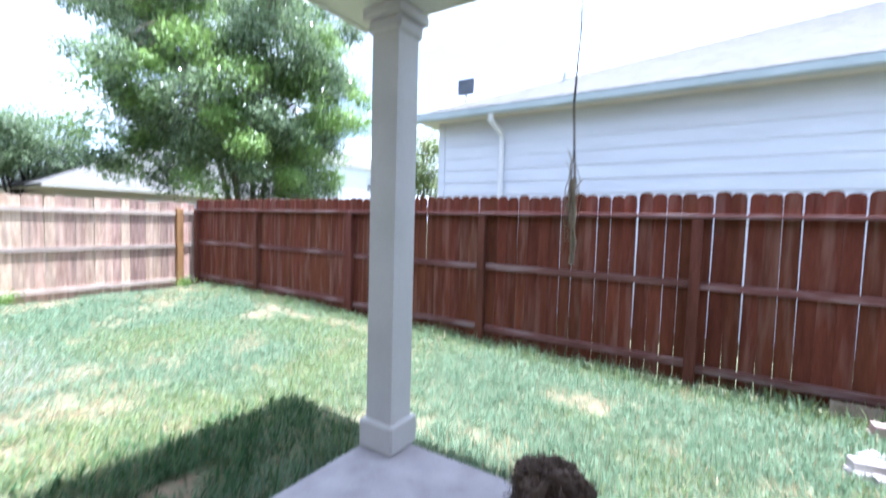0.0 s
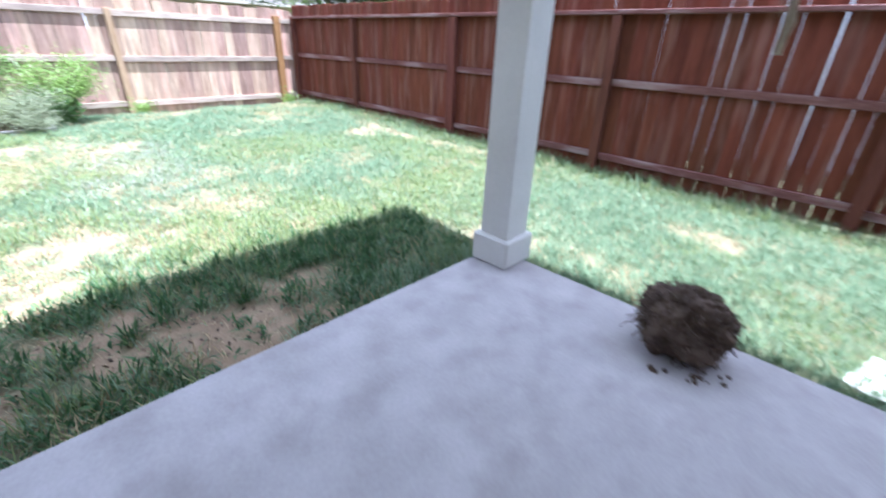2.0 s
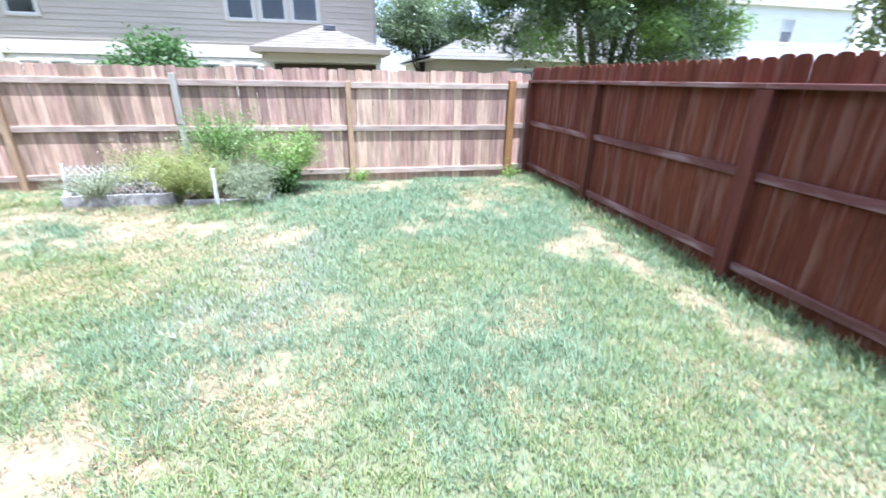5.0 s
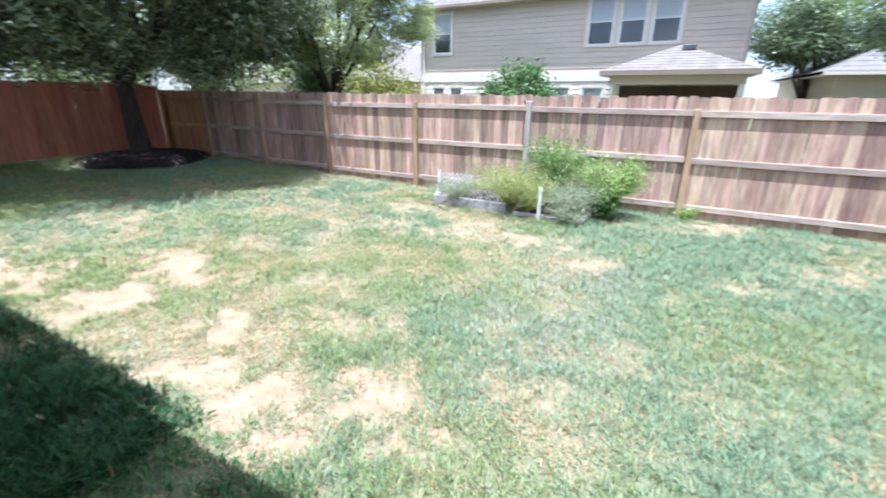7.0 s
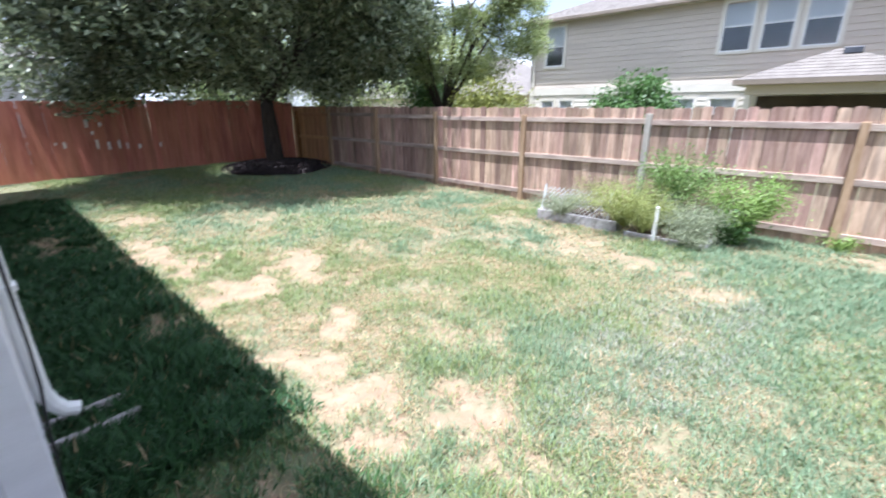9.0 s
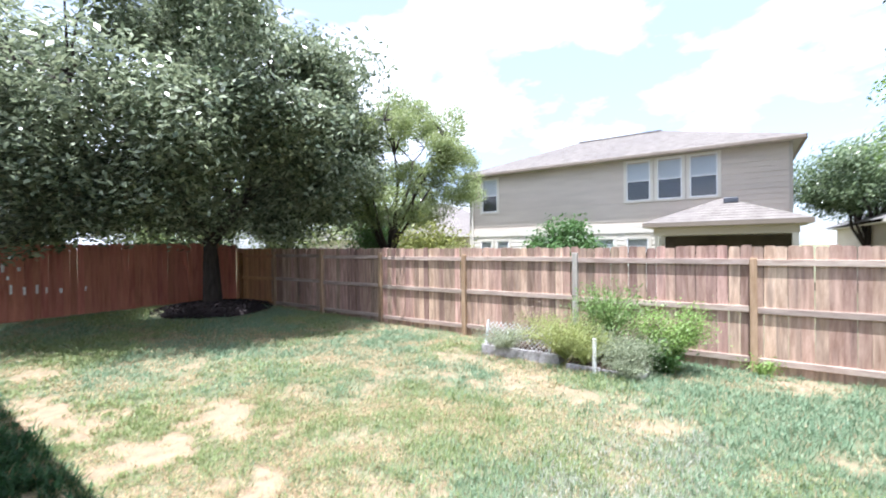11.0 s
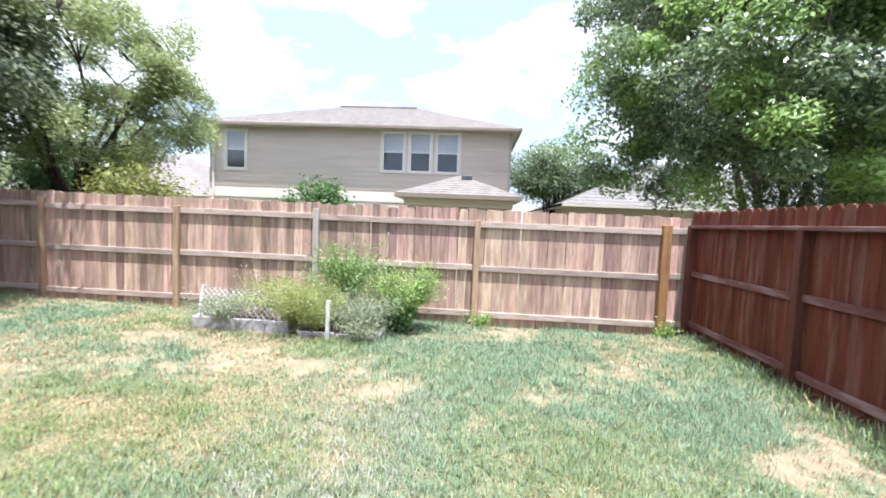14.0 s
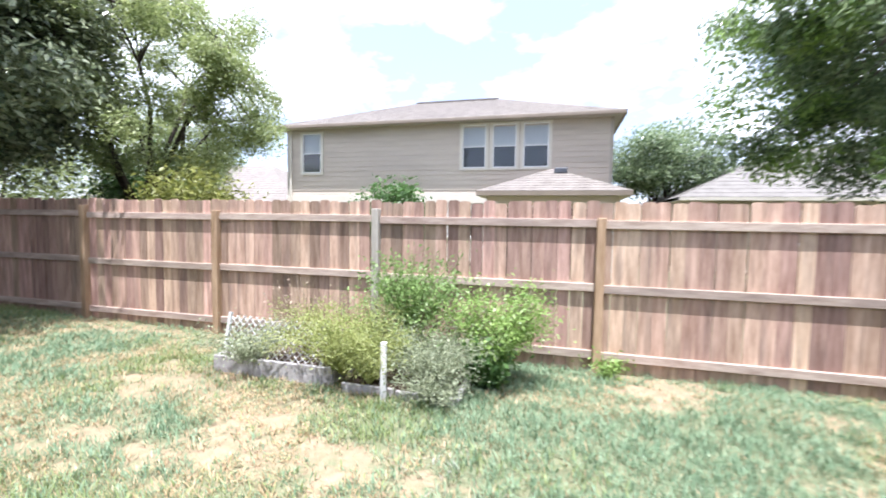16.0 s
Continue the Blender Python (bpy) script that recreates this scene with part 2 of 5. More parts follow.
LEAF_YELLOW = leaf_material("yellow_green_leaves", (0.16, 0.19, 0.04), (0.30, 0.31, 0.09), 0.5, 0.45)
LEAF_FERN = leaf_material("pale_feathery_leaves", (0.26, 0.31, 0.09), (0.45, 0.48, 0.19), 0.5, 0.5)
LEAF_GARDEN = leaf_material("light_garden_leaves", (0.13, 0.22, 0.06), (0.29, 0.41, 0.14), 0.5, 0.45)
LEAF_SAGE = leaf_material("grey_sage_leaves", (0.22, 0.26, 0.16), (0.42, 0.455, 0.30), 0.6, 0.45)
LEAF_BUSH = leaf_material("mid_green_leaves", (0.055, 0.12, 0.03), (0.13, 0.235, 0.07), 0.5, 0.4)


def glass_material():
    m = bpy.data.materials.new("window_glass")
    m.use_nodes = True
    b = m.node_tree.nodes["Principled BSDF"]
    b.inputs["Transmission Weight"].default_value, b.inputs["Roughness"].default_value, b.inputs["IOR"].default_value = 1.0, 0.02, 1.45
    return m


GLASS = glass_material()


# ---- mesh helpers ----
def mesh_from(name, bm, mat, smooth=False):
    me = bpy.data.meshes.new(name)
    bmesh.ops.recalc_face_normals(bm, faces=bm.faces)
    bm.to_mesh(me)
    bm.free()
    me.materials.append(mat)
    if smooth:
        for p in me.polygons:
            p.use_smooth = True
    return me


def part(name, bm, mat, parent=None, label="", smooth=False):
    ob = new(name, mesh_from(name, bm, mat, smooth))
    if parent:
        ob.parent = parent
    if label:
        ob["label"] = label
    return ob


def house_part(name, bm, mat, parent, label=""):
    """A part given in world metres under a thing at another place."""
    o = part(name, bm, mat, parent, label)
    o.matrix_parent_inverse = Matrix.Translation(-Vector(parent.location))
    return o


def thing(name, at, label, category, group="", kind=""):
    """An Empty at the base of a thing, which parents its parts."""
    ob = new(name)
    ob.location = at
    ob.empty_display_size = 0.1
    return tagged(ob, label, category, group, kind)


def box(bm, x0, x1, y0, y1, z0, z1, bevel=0.0):
    made = bmesh.ops.create_cube(bm, size=1.0)
    vs = made["verts"]
    for v in vs:
        v.co = Vector(((x0 + x1) / 2 + v.co.x * (x1 - x0), (y0 + y1) / 2 + v.co.y * (y1 - y0), (z0 + z1) / 2 + v.co.z * (z1 - z0)))
    if bevel:
        es = list({e for v in vs for e in v.link_edges})
        bmesh.ops.bevel(bm, geom=es, offset=bevel, segments=1, affect="EDGES")
    return bm


def boxes(*specs, bevel=0.0):
    bm = bmesh.new()
    for s in specs:
        box(bm, *s, bevel=bevel)
    return bm


def tube(bm, points, radii, sides=6):
    """A tapered tube along points."""
    rings = []
    pts = [Vector(p) for p in points]
    for i, p in enumerate(pts):
        d = (pts[min(i + 1, len(pts) - 1)] - pts[max(i - 1, 0)]).normalized()
        q = d.to_track_quat("Z", "Y")
        rings.append([bm.verts.new(p + q @ Vector((math.cos(2 * math.pi * k / sides), math.sin(2 * math.pi * k / sides), 0)) * radii[i]) for k in range(sides)])
    for a, b in zip(rings, rings[1:]):
        for k in range(sides):
            bm.faces.new((a[k], a[(k + 1) % sides], b[(k + 1) % sides], b[k]))
    bm.faces.new(rings[-1])
    bm.faces.new(rings[0][::-1])
    return bm


def value_noise(x, y, seed=0):
    """Smooth value noise from 0 to 1 on arrays."""
    xi, yi = np.floor(x).astype(np.int64), np.floor(y).astype(np.int64)
    fx, fy = x - xi, y - yi
    fx, fy = fx * fx * (3 - 2 * fx), fy * fy * (3 - 2 * fy)

    def corner(a, b):
        h = (a * 374761393 + b * 668265263 + seed * 974711) & 0x7FFFFFFF
        h = ((h ^ (h >> 13)) * 1274126177) & 0x7FFFFFFF
        return ((h ^ (h >> 16)) & 0xFFFF) / 65535.0
    top = corner(xi, yi) * (1 - fx) + corner(xi + 1, yi) * fx
    low = corner(xi, yi + 1) * (1 - fx) + corner(xi + 1, yi + 1) * fx
    return top * (1 - fy) + low * fy


def cloud_noise(x, y, seed=0):
    return (value_noise(x, y, seed) + 0.5 * value_noise(2.1 * x, 2.1 * y, seed + 1) + 0.25 * value_noise(4.3 * x, 4.3 * y, seed + 2)) / 1.75


# ---- ground ----
def ground_z(x, y):
    x, y = np.asarray(x, float), np.asarray(y, float)
    rise = 0.020 * np.clip(-y - 4.0, 0, 12)
    base = -0.10 + 0.075 * np.clip((-x - 1.0) / 8.5, 0, 1) + rise - 0.05 * np.clip(y - 2.0, 0, 1.5) / 1.5 * np.clip((x + 6) / 6, 0, 1)
    base = base - 0.075 * np.clip((-8.95 - x) / 0.5, 0, 1)
    return base + 0.03 * (cloud_noise(x * 0.8, y * 0.8, 5) - 0.5)


# worn or dry places of the lawn: centre, half sizes, how bare
PATCHES = ((-2.14, -1.0, 0.45, 0.80, 1.0), (-2.15, -1.8, 0.25, 0.3, 0.7), (-4.3, -4.5, 0.45, 0.65, 1.0), (-3.65, -4.35, 0.5, 0.7, 0.95), (-3.85, -3.05, 0.30, 0.75, 1.0),
           (-3.32, -2.0, 0.42, 0.50, 1.0), (-3.65, -1.5, 0.35, 0.40, 0.8), (-3.4, -0.85, 0.35, 0.3, 0.55), (-3.25, -3.0, 0.30, 1.7, 0.85), (-3.25, -5.8, 0.40, 1.5, 0.9), (-2.45, -7.8, 0.5, 1.2, 1.0), (-2.7, -4.0, 0.25, 0.5, 0.9), (-3.5, -8.2, 0.35, 1.0, 0.6),
           (-7.35, 1.9, 0.65, 0.5, 0.7), (-6.7, -0.5, 0.35, 0.40, 0.6), (-7.1, -1.35, 0.4, 0.4, 0.6), (-7.2, -2.4, 0.4, 0.5, 0.55), (-6.7, 0.9, 0.3, 0.35, 0.5),
           (-7.8, -3.5, 0.5, 0.8, 0.5), (-9.1, 0.9, 0.5, 0.7, 0.7), (-8.8, 2.0, 0.3, 0.4, 0.5), (-5.8, -1.1, 0.4, 0.4, 0.4), (-5.8, 2.5, 0.35, 0.35, 0.6), (-6.9, -3.3, 0.5, 0.6, 0.6),
           (-4.1, -0.5, 0.35, 0.5, 0.4), (-4.3, -2.2, 0.35, 0.45, 0.5), (-0.8, 2.35, 0.4, 0.3, 0.55), (-1.0, 1.2, 0.4, 0.25, 0.5), (-4.1, 3.0, 0.7, 0.25, 0.45),
           (-5.0, -6.6, 0.9, 0.7, 0.45), (-9.1, -6.0, 0.5, 1.6, 0.6), (-2.5, -9.0, 0.5, 1.5, 0.8), (-2.7, -2.7, 0.2, 0.3, 0.6), (-6.3, -3.9, 0.8, 0.6, 0.45), (-5.5, 2.95, 2.2, 0.22, 0.55),
           (-2.0, 1.1, 0.35, 0.3, 0.5), (-4.8, -2.9, 0.5, 0.5, 0.4), (-5.2, -4.6, 0.6, 0.5, 0.45))


def bareness(x, y):
    x, y = np.asarray(x, float), np.asarray(y, float)
    wob = 1.6 * (cloud_noise(x * 1.6, y * 1.6, 11) - 0.55) + 1.9 * (cloud_noise(x * 5.5, y * 5.5, 17) - 0.5)
    b = np.zeros_like(x)
    for px, py, sx, sy, amount in PATCHES:
        d = np.sqrt(((x - px) / sx) ** 2 + ((y - py) / sy) ** 2)
        b = np.maximum(b, amount * np.clip(1.5 * (1.15 - 0.95 * d + wob) - 0.2, 0, 1))
    for px, py, sx, sy in ((-3.30, -3.12, 0.30, 0.22), (-4.0, -3.65, 0.2, 0.16), (-3.75, -2.25, 0.15, 0.14)):
        b = b * (1 - np.exp(-((x - px) / sx) ** 2 - ((y - py) / sy) ** 2))
    return np.clip(b, 0, 1)


def dryness(x, y):
    """How straw-coloured the grass is: patchy everywhere, more towards the middle of the yard."""
    x, y = np.asarray(x, float), np.asarray(y, float)
    # Greener under the shade tree, which also puts some of its shade into the colour.
    mid = np.clip((0.55 - y + 2.0 * (cloud_noise(x * 0.6, y * 0.6, 91) - 0.5)) / 3.0, 0, 1) * 0.42 - 0.06 - 0.6 * np.clip(1.3 - np.hypot(x + 7.5, y + 11.5) / 4.2, 0, 1)
    d = 1.5 * (cloud_noise(x * 0.9 + 3, y * 0.9, 23) - 0.5) + 1.9 * (cloud_noise(x * 3.2, y * 3.2, 29) - 0.5) + mid - 0.25 * np.clip((x + 3.4) / 0.6, 0, 1) * np.clip((y + 0.7) / 0.5, 0, 1)
    return np.clip(np.maximum(d, bareness(x, y) * 0.85), 0, 1)


def ground_material():
    m = bpy.data.materials.new("lawn_soil")
    m.use_nodes = True
    nt = m.node_tree
    b = nt.nodes["Principled BSDF"]
    at = nt.nodes.new("ShaderNodeAttribute")
    at.attribute_name = "bare"
    tc = nt.nodes.new("ShaderNodeTexCoord")
    n = nt.nodes.new("ShaderNodeTexNoise")
    n.inputs["Scale"].default_value, n.inputs["Detail"].default_value = 9, 8
    nt.links.new(tc.outputs["Object"], n.inputs["Vector"])
    n2 = nt.nodes.new("ShaderNodeTexNoise")
    n2.inputs["Scale"].default_value, n2.inputs["Detail"].default_value = 70, 4
    nt.links.new(tc.outputs["Object"], n2.inputs["Vector"])
    soil = nt.nodes.new("ShaderNodeMix")
    soil.data_type = "RGBA"
    soil.inputs["A"].default_value, soil.inputs["B"].default_value = (0.17, 0.115, 0.075, 1), (0.39, 0.29, 0.195, 1)
    nt.links.new(n.outputs["Fac"], soil.inputs["Factor"])
    thatch = nt.nodes.new("ShaderNodeMix")
    thatch.data_type = "RGBA"
    thatch.inputs["A"].default_value, thatch.inputs["B"].default_value = (0.085, 0.105, 0.055, 1), (0.22, 0.215, 0.13, 1)
    nt.links.new(n2.outputs["Fac"], thatch.inputs["Factor"])
    mix = nt.nodes.new("ShaderNodeMix")
    mix.data_type = "RGBA"
    n3 = nt.nodes.new("ShaderNodeTexNoise")
    n3.inputs["Scale"].default_value, n3.inputs["Detail"].default_value = 16, 6
    nt.links.new(tc.outputs["Object"], n3.inputs["Vector"])
    ragged = nt.nodes.new("ShaderNodeMath")
    ragged.operation = "MULTIPLY_ADD"
    ragged.inputs[1].default_value = 2.0
    nt.links.new(n3.outputs["Fac"], ragged.inputs[0])
    nt.links.new(at.outputs["Fac"], ragged.inputs[2])
    sharp = nt.nodes.new("ShaderNodeMapRange")
    sharp.inputs["From Min"].default_value, sharp.inputs["From Max"].default_value = 1.2, 2.0
    nt.links.new(ragged.outputs[0], sharp.inputs["Value"])
    nt.links.new(sharp.outputs["Result"], mix.inputs["Factor"])
    nt.links.new(thatch.outputs["Result"], mix.inputs["A"])
    nt.links.new(soil.outputs["Result"], mix.inputs["B"])
    nt.links.new(mix.outputs["Result"], b.inputs["Base Color"])
    b.inputs["Roughness"].default_value, b.inputs["Specular IOR Level"].default_value = 0.95, 0.1
    bn = nt.nodes.new("ShaderNodeBump")
    bn.inputs["Strength"].default_value, bn.inputs["Distance"].default_value = 0.6, 0.02
    nt.links.new(n2.outputs["Fac"], bn.inputs["Height"])
    nt.links.new(bn.outputs["Normal"], b.inputs["Normal"])
    return m


def build_ground():
    xs = np.concatenate([[-600, -200, -90, -60, -45, -35, -28, -22, -18, -15, -12.5, -11], np.arange(-10, 3.01, 0.1), [4, 6, 9, 15, 30, 80, 300, 600]])
    ys = np.concatenate([[-600, -200, -90, -60, -45, -35, -28, -22, -18, -15.5], np.arange(-14, 4.01, 0.1), [5, 6, 8, 11, 15, 20, 28, 40, 60, 150, 600]])
    gx, gy = np.meshgrid(xs, ys)
    gz = ground_z(gx, gy)
    co = np.stack([gx, gy, gz], -1).reshape(-1, 3)
    nx, ny = len(xs), len(ys)
    i = (np.arange(ny - 1)[:, None] * nx + np.arange(nx - 1)[None, :]).reshape(-1)
    faces = np.stack([i, i + 1, i + 1 + nx, i + nx], 1)
    me = bpy.data.meshes.new("ground")
    me.from_pydata(co.tolist(), [], faces.tolist())
    at = me.attributes.new("bare", "FLOAT", "POINT")
    at.data.foreach_set("value", np.clip(bareness(gx, gy) * 0.9 + 0.45 * dryness(gx, gy), 0, 1).reshape(-1).astype(np.float32))
    me.materials.append(ground_material())
    tagged(new("ground", me), "patchy lawn soil with bare sandy and straw-coloured spots", "ground", kind="structure")


build_ground()

# ---- plan ----
FENCE_X, RED_Y, LEFT_Y = -9.60, 3.54, -13.75     # yard faces of the pickets
SLAB_X, SLAB_Y = -1.72, 0.74
WALL_X, WALL_Y = -1.79, -2.15                    # outside corner of the own house


def picket_mesh(name, w, h, mat, th=0.016, ear=0.035):
    """A fence picket with a rounded dog-ear top; origin at the foot, width along x, front towards -y."""
    bm = bmesh.new()
    prof = [(-w / 2, 0), (w / 2, 0), (w / 2, h - ear), (w / 2 - ear * 0.3, h - ear * 0.3), (w / 2 - ear, h), (-w / 2 + ear, h), (-w / 2 + ear * 0.3, h - ear * 0.3), (-w / 2, h - ear)]
    front = [bm.verts.new((x, 0, z)) for x, z in prof]
    rear = [bm.verts.new((x, th, z)) for x, z in prof]
    bm.faces.new(front[::-1])
    bm.faces.new(rear)
    for k in range(len(prof)):
        j = (k + 1) % len(prof)
        bm.faces.new((front[k], front[j], rear[j], rear[k]))
    return mesh_from(name, bm, mat)


def picket_row(parent, length, count, meshes, place, lean=0.35, seed=1):
    """Pickets along a fence, each an object of its own; place(s) gives position, turn about z and foot height."""
    rnd = random.Random(seed)
    for k in range(count):
        s = (k + 0.5) * length / count
        x, y, turn, foot = place(s)
        ob = new("picket", rnd.choice(meshes(s)))
        ob.parent = parent
        ob.matrix_parent_inverse = Matrix.Translation(-Vector(parent.location))
        ob.matrix_basis = pose(x, y, foot + rnd.uniform(-0.008, 0.008), 0, rnd.uniform(-lean, lean), turn + rnd.uniform(-0.6, 0.6))


def rail(parent, mat, a, b, z, across, h=0.089, th=0.038, label=""):
    """A two-by-four on edge between two points of a fence; across: 'x' or 'y', the way the rail is thick, towards the yard."""
    bm = bmesh.new()
    if across == "x":
        box(bm, a[0], a[0] + th, a[1], b[1], z, z + h, 0.004)
    else:
        box(bm, a[0], b[0], a[1] - th, a[1], z, z + h, 0.004)
    return house_part("rail", bm, mat, parent, label)


# back fence: rails and posts on the yard side
BACK_POSTS = [-13.35, -11.5, -9.3, -7.11, -4.69, -2.32, 0.28, 3.15]
back_fence = thing("back_fence", (FENCE_X, -5, 0), "weathered brown cedar picket fence with grey rails and tan posts", "fence", kind="structure")
for k, py in enumerate(BACK_POSTS):
    z0 = float(ground_z(FENCE_X, py))
    mat, label = {5: (GREY_POST, "greyish weathered post"), 7: (NEW_POST, "orange-brown treated post"), 0: (NEW_POST, "new tan post")}.get(k, (CEDAR_POST, ""))
    house_part("post", boxes((FENCE_X, FENCE_X + 0.09, py - (0.066 if k == 7 else 0.045), py + (0.066 if k == 7 else 0.045), z0 - 0.15, 1.63 + 0.04 * ((k * 7) % 3 - 1) + (0.1 if k < 4 else 0.0)), bevel=0.006), mat, back_fence, label)
ENDS = BACK_POSTS + [3.52]
for k in range(len(ENDS) - 1):
    a, b = ENDS[k] + (0.067 if k == 7 else 0.046), ENDS[k + 1] - (0.067 if k == 6 else 0.046)
    fresh = k == 0
    lift = 0.06 * max(0, (-ENDS[k] - 4) / 9)
    for z, dz in ((1.49, 0.0), (0.79, 0.005), (0.06, 0.0)):
        rail(back_fence, NEW_CEDAR if fresh else CEDAR_RAIL, (FENCE_X, a), (FENCE_X, b), z + lift + dz + 0.012 * ((k * 5) % 3 - 1), "x")
cedar_set = [picket_mesh("picket", w, h, CEDAR, ear=0.03) for w, h in ((0.138, 1.87), (0.134, 1.86), (0.14, 1.88), (0.137, 1.885))]
fresh_set = [picket_mesh("picket", w, 1.88, NEW_CEDAR, ear=0.03) for w in (0.138, 0.136)]
picket_row(back_fence, 17.2, 122, lambda s: fresh_set if s < 2.0 else cedar_set,
           lambda s: (FENCE_X, -13.7 + s, 90, -0.11 + 0.06 * max(0, (9.7 - s) / 9)), seed=3)

# red fence: stained, rails and posts on the yard side
red_fence = thing("red_fence", (-3, RED_Y, 0), "dark red-stained wooden picket fence with gaps between its pickets", "fence", kind="structure")
RED_POSTS = [-9.50, -7.32, -4.82, -2.40, 0.03, 2.47]
for k, px in enumerate(RED_POSTS):
    wide = 0.075 if k == 2 else 0.05
    house_part("post", boxes((px - wide, px + wide, RED_Y - 0.09, RED_Y, -0.35, 1.598 if k else 1.64), bevel=0.006), RED_POST, red_fence)
for k, px in enumerate(RED_POSTS):
    end = RED_POSTS[k + 1] if k < 5 else 4.0
    rail(red_fence, RED_RAIL, (px + (0.05 if k == 0 else 0.001), RED_Y), (end - 0.001, RED_Y), 1.60, "y", 0.042, 0.095, "grey-edged flat top rail")
    low = 0.13 - 0.025 * k
    for z in (0.88, low):
        rail(red_fence, RED_RAIL, (px + (0.075 if k == 2 else 0.05), RED_Y), (end - (0.075 if k == 1 else 0.05), RED_Y), z + 0.012 * (k % 2), "y", 0.075)
red_tight = [picket_mesh("picket", w, h, RED_WOOD, ear=0.045) for w, h in ((0.138, 1.945), (0.1385, 1.94), (0.137, 1.95))]
red_gappy = [picket_mesh("picket", w, h, RED_WOOD, ear=0.045) for w, h in ((0.134, 1.95), (0.1378, 1.94), (0.1325, 1.95), (0.137, 1.96), (0.1355, 1.945), (0.138, 1.95))]
picket_row(red_fence, 13.8, 99, lambda s: red_gappy if s > 6.0 else red_tight, lambda s: (-9.6 + s, RED_Y, 0, -0.10), seed=5)

# left fence: smooth side to the yard
left_fence = thing("left_fence", (-4, LEFT_Y, 0), "faded bright red stained picket fence in dappled tree shade", "fence", kind="structure")
bright_set = [picket_mesh("picket", w, h, RED_BRIGHT, ear=0.03) for w, h in ((0.1392, 1.8), (0.139, 1.79), (0.1385, 1.8), (0.1393, 1.81))]
picket_row(left_fence, 12.0, 86, lambda s: bright_set, lambda s: (-9.62 + s, LEFT_Y, 180, float(ground_z(-9.6 + s, LEFT_Y)) + 0.04), seed=7)
for z in (0.45, 1.05, 1.7):
    house_part("rail", boxes((-9.6, 2.4, LEFT_Y - 0.07, LEFT_Y - 0.03, z, z + 0.089), bevel=0.004), RED_BRIGHT, left_fence)
for k in range(5):
    house_part("post", boxes((-9.5 + 2.44 * k, -9.41 + 2.44 * k, LEFT_Y - 0.16, LEFT_Y - 0.07, 0.0, 1.85), bevel=0.006), RED_BRIGHT, left_fence)

# Pale strips on the pickets stand in for daylight through gaps between them.
for x, z, w, h in ((-4.09, 1.44, 0.10, 0.20), (-4.17, 1.2, 0.09, 0.09), (-4.36, 1.40, 0.11, 0.10), (-3.58, 0.94, 0.10, 0.15), (-3.42, 0.98, 0.08, 0.06), (-4.22, 0.93, 0.09, 0.22), (-4.45, 0.88, 0.10, 0.19), (-4.67, 0.90, 0.09, 0.21), (-4.84, 0.86, 0.07, 0.15), (-5.11, 0.83, 0.12, 0.12), (-5.6, 0.84, 0.06, 0.12)):
    house_part("worn_patch", boxes((x - w / 4, x + w / 4, LEFT_Y + 0.001, LEFT_Y + 0.006, z - h / 2, z + h / 2), bevel=0.002), PAVER, left_fence, "pale strip painted for light showing through a picket gap")


# ---- patio and own house ----
slab = part("patio_slab", boxes((SLAB_X, 3.2, WALL_Y, SLAB_Y, -0.35, 0.0), bevel=0.012), CONCRETE)
tagged(slab, "smooth grey concrete patio slab with faint brown stains", "patio", kind="structure")

CX, CY = -1.575, 0.645
column = thing("porch_column", (CX, CY, 0), "beige painted square porch column with base and capital trim", "column")


def around(half, z0, z1, bevel=0.004):
    return boxes((-half, half, -half, half, z0, z1), bevel=bevel)


part("shaft", around(0.104, 0.0, 2.80), BEIGE, column)
part("corner_board", boxes((0.045, 0.112, -0.112, -0.104, 0.19, 2.6), (0.104, 0.112, -0.104, -0.045, 0.19, 2.6)), BEIGE, column)
part("base_trim", around(0.138, 0.0, 0.19, 0.012), BEIGE, column, "beige base block with chamfered top")
part("capital", around(0.128, 2.64, 2.73, 0.02), BEIGE, column)
part("capital_top", around(0.15, 2.73, 2.80, 0.006), BEIGE, column)


